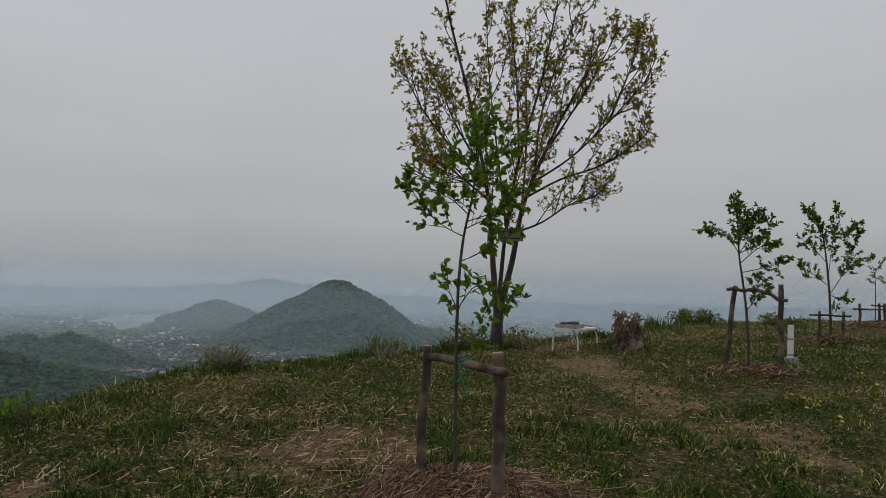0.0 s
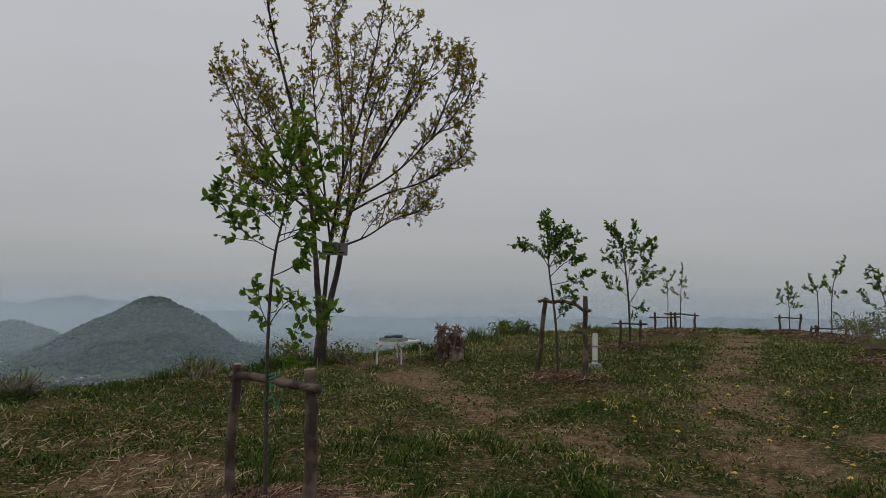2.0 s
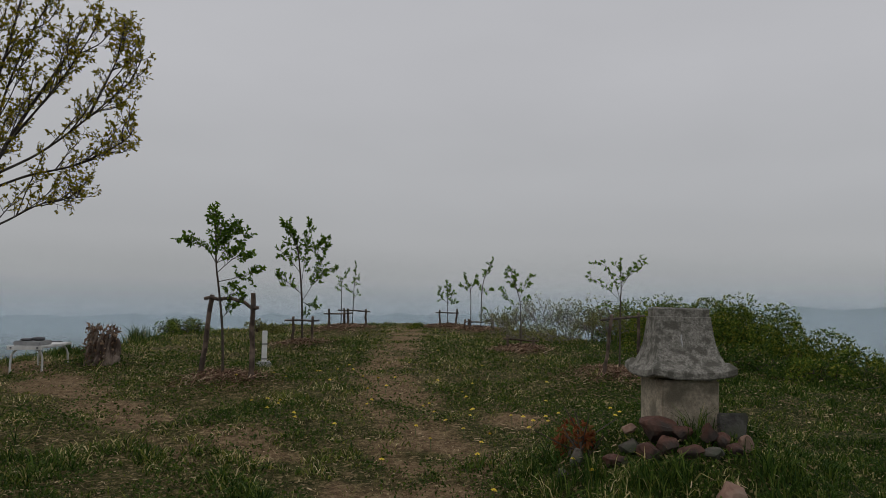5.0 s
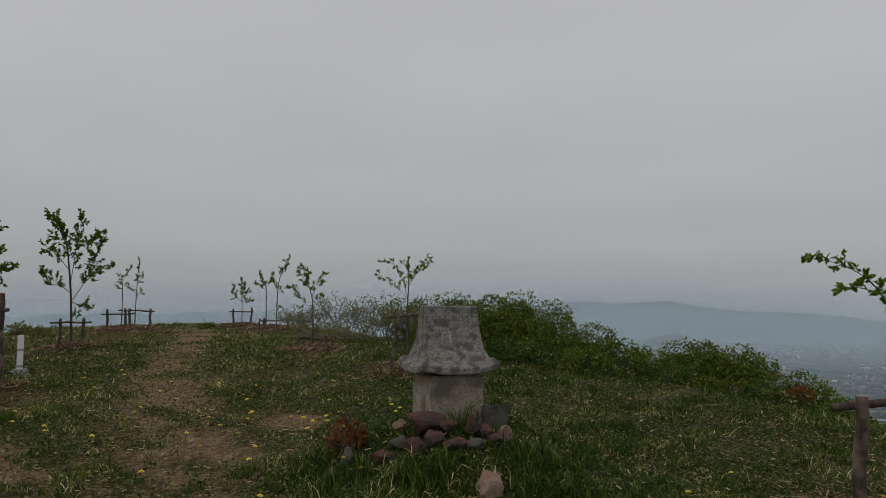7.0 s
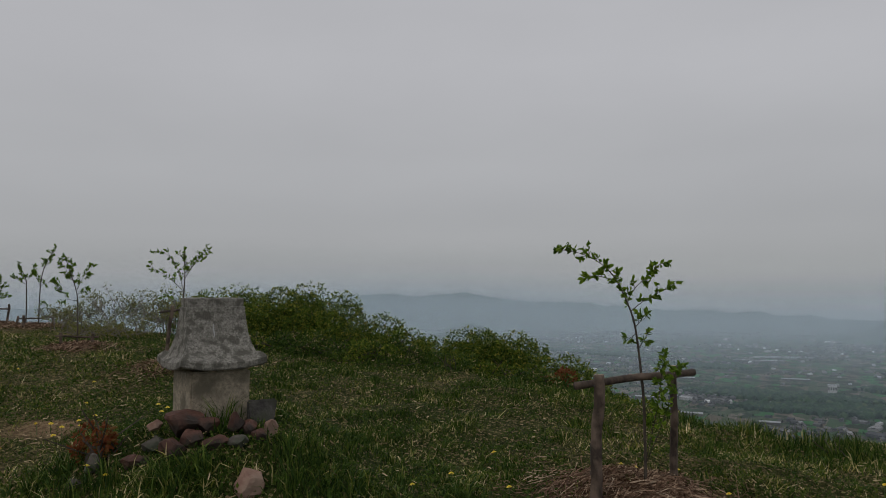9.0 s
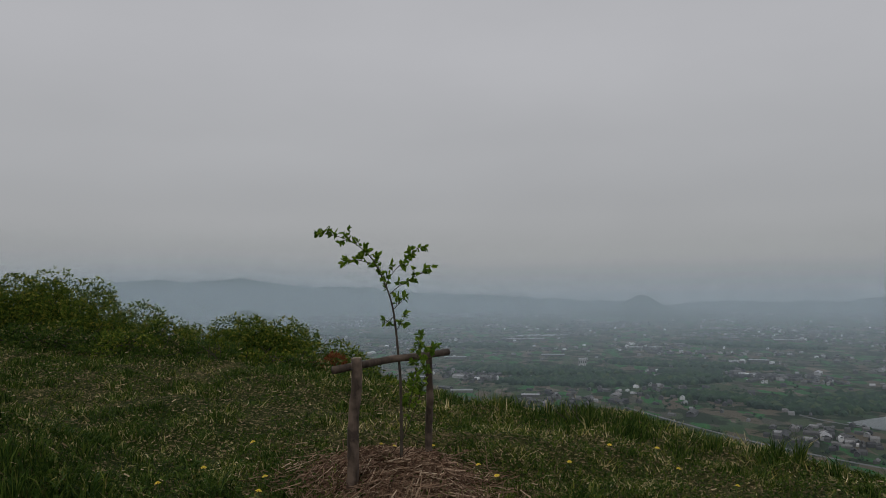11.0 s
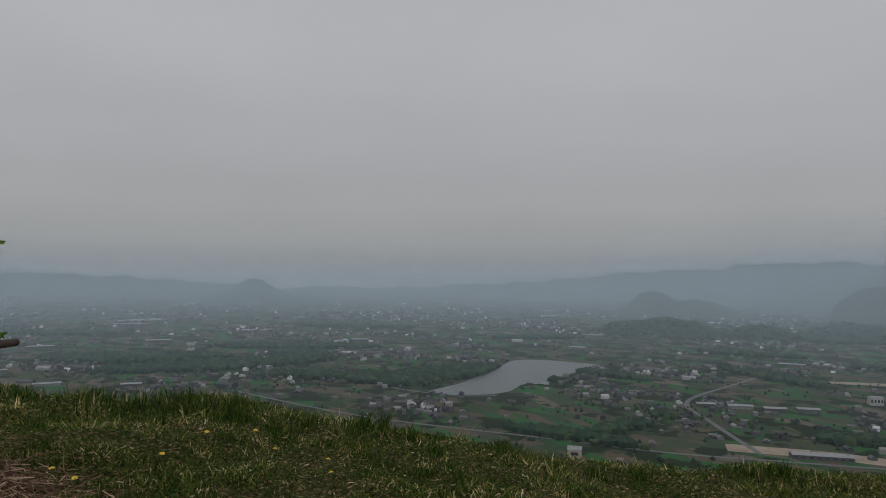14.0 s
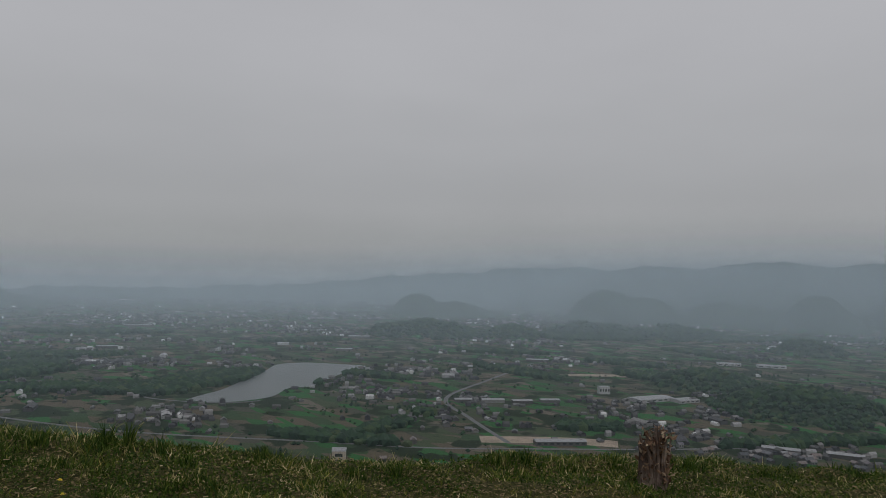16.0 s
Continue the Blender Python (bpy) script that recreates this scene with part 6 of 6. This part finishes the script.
def dandelions():
    rnd = random.Random(9)
    spots = [(4.25, 6.3), (4.6, 5.6), (4.4, 5.3), (4.75, 5.35), (4.9, 5.5), (5.0, 5.6), (5.3, 6.1), (3.55, 7.0), (3.2, 6.9), (4.1, 3.3), (3.9, 3.0), (4.15, 4.4), (4.5, 4.9), (5.6, 7.0), (5.1, 7.4), (4.0, 7.9), (6.2, 8.3), (5.9, 6.6), (6.9, 7.4), (6.4, -0.4), (6.6, 0.4), (6.5, 0.3), (5.3, 1.0), (7.2, -1.5), (6.3, -2.2), (5.2, 4.7), (4.8, 4.6), (6.6, 6.0), (5.9, 5.4), (4.6, 6.9), (7.4, 9.0), (5.5, 8.8), (3.4, 3.4)]
    spots += [(rnd.uniform(3.2, 6.4), rnd.uniform(4.2, 8.6)) for _ in range(34)] + [(rnd.uniform(4.4, 7.4), rnd.uniform(-2.4, 1.6)) for _ in range(12)]
    first = None
    for x, y in spots:
        x, y = x + rnd.uniform(-0.1, 0.1), y + rnd.uniform(-0.1, 0.1)
        loc = (x, y, ground_at(x, y))
        if first is None:
            first = thing("dandelion", loc, "yellow dandelion flower in the grass", "flower", "dandelions")
            bm = bmesh.new()
            tube(bm, [(0, 0, -0.01), (0.005, 0, 0.05), (0, 0, 0.095)], [0.003, 0.0025, 0.0025], 5)
            part("stem", bm, M_STEM, first)
            bm = bmesh.new()
            for ring, (rr, zz, q) in enumerate(((0.021, 0.096, 14), (0.014, 0.102, 10), (0.007, 0.106, 6))):
                for k in range(q):
                    an = 2 * math.pi * k / q + ring
                    c, s = math.cos(an), math.sin(an)
                    bm.faces.new([bm.verts.new(p) for p in ((0, 0, zz - 0.006), (c * rr - s * 0.004, s * rr + c * 0.004, zz), (c * rr + s * 0.004, s * rr - c * 0.004, zz))])
            part("petals", bm, M_DANDELION, first)
        else:
            copy_thing(first, pose(*loc, rnd.uniform(-12, 12), rnd.uniform(-12, 12), rnd.uniform(0, 360)))


dandelions()


# ---- far buildings, roads and woods on the plain ----
def gable(bm, w, d, h, rise):
    """Walls as a closed box; returns nothing."""
    box(bm, (0, 0, h / 2 - 1), (w, d, h + 2))


def house(x, y, w, d, h, rise, turn, name, label, category, wall_mat, roof_mat, group="", windows=0):
    T = thing(name, (x, y, PLAIN), label, category, group)
    T.rotation_euler = (0, 0, radians(turn))
    bm = bmesh.new()
    gable(bm, w, d, h, rise)
    part("wall", bm, wall_mat, T)
    bm = bmesh.new()
    o = 0.5
    vs = [bm.verts.new(p) for p in [(-w / 2 - o, -d / 2 - o, h), (w / 2 + o, -d / 2 - o, h), (w / 2 + o, d / 2 + o, h), (-w / 2 - o, d / 2 + o, h), (-w / 2 - o, 0, h + rise), (w / 2 + o, 0, h + rise)]]
    for f in ((0, 1, 5, 4), (2, 3, 4, 5), (1, 2, 5), (3, 0, 4), (3, 2, 1, 0)):
        bm.faces.new([vs[i] for i in f])
    part("roof", bm, roof_mat, T)
    for k in range(windows):
        for sy in (-1, 1):
            bm = bmesh.new()
            box(bm, (-w / 2 + (k + 0.5) * w / windows, sy * (d / 2 + 0.02), h * 0.55), (w / windows * 0.55, 0.1, h * 0.35))
            part("window", bm, M_WINDOW, T)
    return T


house(624, -459, 14, 12, 9, 3.0, 50, "storehouse", "pale gabled storehouse at the foot of the hill", "building", M_CREAM, M_METAL_ROOF, windows=1)
house(514, -695, 60, 16, 5, 2.0, 52, "warehouse", "long grey metal-roofed warehouse by the road", "building", M_WALL, M_METAL_ROOF, windows=8)
house(600, -1050, 70, 30, 5, 1.2, 72, "factory", "white flat-roofed factory hall", "building", M_PALE, M_METAL_ROOF, windows=6)
house(560, -1085, 40, 24, 4.5, 1.0, 72, "factory", "lower white wing of the factory", "building", M_PALE, M_METAL_ROOF, windows=4)
house(684, -1044, 18, 14, 12, 1.0, 50, "office_building", "tall pale office block", "building", M_PALE, M_METAL_ROOF, windows=4)
house(726, -1610, 50, 25, 5, 1.5, 31, "factory", "white factory hall far across the fields", "building", M_PALE, M_METAL_ROOF, windows=4)
house(650, -1655, 60, 25, 5, 1.5, 31, "factory", "long white hall far across the fields", "building", M_PALE, M_METAL_ROOF, windows=4)
house(1691, -201, 17, 13, 17, 0.5, 84, "office_building", "tall white block standing in the town", "building", M_PALE, M_METAL_ROOF, windows=4)
house(-275, 1620, 190, 16, 6, 1.5, 68, "greenhouse", "long pale greenhouse row beyond the slope", "building", M_PALE, M_METAL_ROOF)
for (x, y, w, t_) in [(775, -800, 26, 54), (745, -835, 34, 54), (712, -865, 30, 54), (690, -905, 30, 54), (1560, -420, 40, 75), (1760, -620, 45, 70), (1900, -150, 60, 85), (1850, 100, 55, 92), (2100, -420, 70, 78), (1420, -1050, 40, 54), (1660, -1280, 60, 52), (1500, -1500, 40, 45), (1480, 150, 40, 95), (1300, 60, 40, 92), (1250, -60, 30, 86), (2300, -900, 80, 68), (2400, -100, 120, 87), (2300, -1600, 90, 55), (-520, 2100, 60, 15), (-700, 2600, 70, 15), (-840, 2000, 40, 22), (1020, -1290, 50, 38), (330, -870, 40, 22), (270, -900, 36, 20)]:
    house(x, y, w, 14, 4.5, 1.5, t_, "hall", "pale metal-roofed hall among the fields", "building", M_WALL, M_METAL_ROOF, "halls on the plain")


def town():
    rg = np.random.default_rng(3)
    n = 120000
    r = np.sqrt(rg.uniform(620 ** 2, 4700 ** 2, n))
    an = np.radians(rg.uniform(-38, 175, n))
    x, y = r * np.sin(an), r * np.cos(an)
    dens = fbm(x / 260, y / 260, 41, 2) + 0.5 * fbm(x / 70, y / 70, 44, 2)
    p = np.clip((dens + 0.05) * 0.95, 0.03, 0.9) * np.where(r > 1500, 0.8, 0.55)
    keep = rg.uniform(0, 1, n) < p
    vx, vy = [], []
    for cx, cy in VILLAGES:
        q = int(rg.integers(20, 42))
        vx.append(cx + rg.normal(0, 38, q))
        vy.append(cy + rg.normal(0, 26, q))
    for cx, cy in TOWN_NORTH:
        vx.append(cx + rg.normal(0, 95, 90))
        vy.append(cy + rg.normal(0, 120, 90))
    x, y = np.concatenate([x, *vx]), np.concatenate([y, *vy])
    r = np.hypot(x, y)
    keep = np.concatenate([keep, np.ones(len(x) - n, bool)])
    keep &= (height(x, y) < PLAIN + 4) & (woods_mask(x, y) < 0.2) & ~inside(x, y, LAKE) & ~inside(x, y, LAKE_NORTH)
    keep &= (line_distance(x, y, FAR_ROAD) > 14)
    x, y, r = x[keep], y[keep], r[keep]
    order = np.argsort(r)
    x, y, r = x[order], y[order], r[order]
    near = 260
    models = []
    rnd = random.Random(4)
    for k in range(min(near, len(x))):
        if k < 6:
            w, d = rnd.uniform(6, 10), rnd.uniform(4.5, 7)
            models.append(house(x[k], y[k], w, d, rnd.uniform(2.6, 4.6), rnd.uniform(1.8, 2.6), rnd.choice((-30, 60)) + rnd.gauss(0, 6), "house", "small tile-roofed house in the valley village", "house", M_WALL, M_ROOF, "village houses", windows=2))
        else:
            copy_thing(models[k % len(models)], pose(x[k], y[k], PLAIN, 0, 0, rnd.choice((-30, 60)) + rnd.gauss(0, 8)))
    x, y = x[near:], y[near:]
    m = len(x)
    w, d, h = rg.uniform(6, 12, m), rg.uniform(4.5, 8, m), rg.uniform(2.5, 5, m)
    big_ = rg.uniform(0, 1, m) < 0.05
    w, d = np.where(big_, w * 3, w), np.where(big_, d * 2, d)
    t = np.radians(np.where(rg.uniform(0, 1, m) < 0.5, -30, 60) + rg.normal(0, 8, m))
    c, s = np.cos(t), np.sin(t)
    loc = np.array([(-1, -1, 0), (1, -1, 0), (1, 1, 0), (-1, 1, 0), (-1, -1, 1), (1, -1, 1), (1, 1, 1), (-1, 1, 1), (-1, 0, 1.5), (1, 0, 1.5)], float)
    U, Vv, Wz = loc[:, 0] * w[:, None] / 2, loc[:, 1] * d[:, None] / 2, loc[:, 2] * h[:, None]
    V = np.stack([x[:, None] + U * c[:, None] - Vv * s[:, None], y[:, None] + U * s[:, None] + Vv * c[:, None], PLAIN + Wz], -1).reshape(-1, 3)
    i = np.arange(m)[:, None] * 10
    F = np.concatenate([i + f for f in ([0, 1, 5, 4], [1, 2, 6, 5], [2, 3, 7, 6], [3, 0, 4, 7], [4, 5, 9, 8], [6, 7, 8, 9])])
    ob = big("town_houses", V, F, [M_TOWN])
    tagged(ob, "distant spread of pale and grey town roofs", "town", kind="stuff")


FAR_ROAD = [(556, -652), (685, -720), (811, -800), (900, -1000), (1000, -1250)]


def road(name, line, width, mat, label, z=PLAIN + 0.6):
    P = smooth_line([(x, y, z) for x, y in line], 6)
    bm = bmesh.new()
    L_, R_ = [], []
    for i, p in enumerate(P):
        d = (P[min(i + 1, len(P) - 1)] - P[max(i - 1, 0)]).normalized()
        s = Vector((-d.y, d.x, 0)) * width / 2
        L_.append(bm.verts.new(p + s))
        R_.append(bm.verts.new(p - s))
    for i in range(len(P) - 1):
        bm.faces.new((R_[i], R_[i + 1], L_[i + 1], L_[i]))
    tagged(part(name, bm, mat), label, "road", kind="structure")


road("road", FAR_ROAD, 7, M_ROAD, "grey road crossing the valley")
road("road_foot", [(1150, -200), (900, -320), (700, -480), (600, -560), (530, -640), (430, -760), (330, -900)], 6, M_ROAD, "road along the foot of the hill")
road("road_dam", [(1140, -440), (1080, -440), (1020, -470), (975, -510), (960, -560)], 5, M_ROAD, "pale dam crest road at the lake")
road("yard", [(590, -640), (520, -715), (470, -750)], 34, M_EARTH, "bare earth yard round the warehouse", PLAIN + 0.4)
road("yard_quarry", [(850, -1170), (800, -1230), (770, -1270)], 30, M_EARTH, "bare reddish building ground", PLAIN + 0.4)
town()


def far_woods():
    """Clumps of tree crowns, a few hundred square metres of wood each."""
    rg = np.random.default_rng(12)
    P, S = [], []
    for cx, cy, a_, b_, rot in WOODS:
        b_ = 1.3 * b_
        n = int(min(1400, 0.03 * math.pi * a_ * b_)) + 20
        t, q = rg.uniform(0, 6.283, n), np.sqrt(rg.uniform(0, 1.0, n))
        u, v = a_ * q * np.cos(t) * (1 + 0.1 * rg.normal(size=n)), b_ * q * np.sin(t) * (1 + 0.15 * rg.normal(size=n))
        c, s = math.cos(radians(rot)), math.sin(radians(rot))
        P.append(np.stack([cx + u * c - v * s, cy + u * s + v * c], 1))
        S.append(rg.uniform(4.5, 8.5, n))
    n = 60000
    r, an = np.sqrt(rg.uniform(620 ** 2, 2900 ** 2, n)), np.radians(rg.uniform(-38, 172, n))
    x, y = r * np.sin(an), r * np.cos(an)
    row = np.minimum(np.abs(fbm(x / 150, y / 150, 51, 2)), np.abs(fbm(x / 60, y / 60, 55, 2)) + 0.03)
    homes = fbm(x / 260, y / 260, 41, 2) + 0.5 * fbm(x / 70, y / 70, 44, 2)
    k = ((row < 0.06) | ((homes > 0.25) & (rg.uniform(0, 1, n) < 0.3))) & (height(x, y) < PLAIN + 6) & ~inside(x, y, LAKE) & ~inside(x, y, LAKE_NORTH)
    P.append(np.stack([x[k], y[k]], 1))
    S.append(rg.uniform(1.2, 3.6, k.sum()))
    for az, d, h, rad, p in HILLS:
        if d < 3000:
            m_ = int(2.4 * rad * rad / 90) if d > 1400 else int(2.6 * rad * rad / 55)
            t, q = rg.uniform(0, 6.283, m_), np.sqrt(rg.uniform(0, 1.05, m_))
            P.append(np.stack([d * math.sin(radians(az)) + rad * q * np.cos(t), d * math.cos(radians(az)) + rad * q * np.sin(t)], 1))
            S.append(rg.uniform(3.5, 7, m_) if d > 1400 else rg.uniform(3, 5.5, m_))
    P, S = np.concatenate(P), np.concatenate(S)
    k = ~inside(P[:, 0], P[:, 1], LAKE)
    P, S = P[k], S[k]
    bm = bmesh.new()
    bmesh.ops.create_icosphere(bm, subdivisions=1, radius=1)
    B = np.array([v.co[:] for v in bm.verts])
    T_ = np.array([[v.index for v in f.verts] for f in bm.faces])
    bm.free()
    small = S < 3.6
    o_b = np.array([(1, 0, 0), (0, 1, 0), (-1, 0, 0), (0, -1, 0), (0, 0, 1), (0, 0, -0.6)], float)
    o_t = np.array([(0, 1, 4), (1, 2, 4), (2, 3, 4), (3, 0, 4), (1, 0, 5), (2, 1, 5), (3, 2, 5), (0, 3, 5)])
    k_ = small.sum()
    spin = rg.uniform(0, 1.57, k_)
    c_, s_ = np.cos(spin)[:, None], np.sin(spin)[:, None]
    D = np.stack([o_b[None, :, 0] * c_ - o_b[None, :, 1] * s_, o_b[None, :, 0] * s_ + o_b[None, :, 1] * c_, np.repeat(o_b[None, :, 2], k_, 0)], -1)
    D = D * (1 + rg.uniform(-0.25, 0.25, (k_, 6, 1))) * S[small][:, None, None]
    D = D + np.stack([P[small, 0], P[small, 1], height(P[small, 0], P[small, 1]) + S[small] * 0.5], 1)[:, None]
    tagged(big("hedge_trees", D.reshape(-1, 3), (o_t[None] + np.arange(k_)[:, None, None] * 6).reshape(-1, 3), [M_CANOPY]), "small dark trees between the fields and houses", "trees", kind="stuff")
    P, S = P[~small], S[~small]
    m = len(P)
    J = B[None] * (1 + rg.uniform(-0.25, 0.25, (m, len(B), 1))) * S[:, None, None] * [1.15, 1.15, 0.95]
    z = height(P[:, 0], P[:, 1]) + S * 0.45
    V = J + np.stack([P[:, 0], P[:, 1], z], 1)[:, None]
    F = (T_[None] + np.arange(m)[:, None, None] * len(B)).reshape(-1, 3)
    tagged(big("far_woods", V.reshape(-1, 3), F, [M_CANOPY]), "dark green woods and hedgerows on the plain", "woods", kind="stuff")


far_woods()
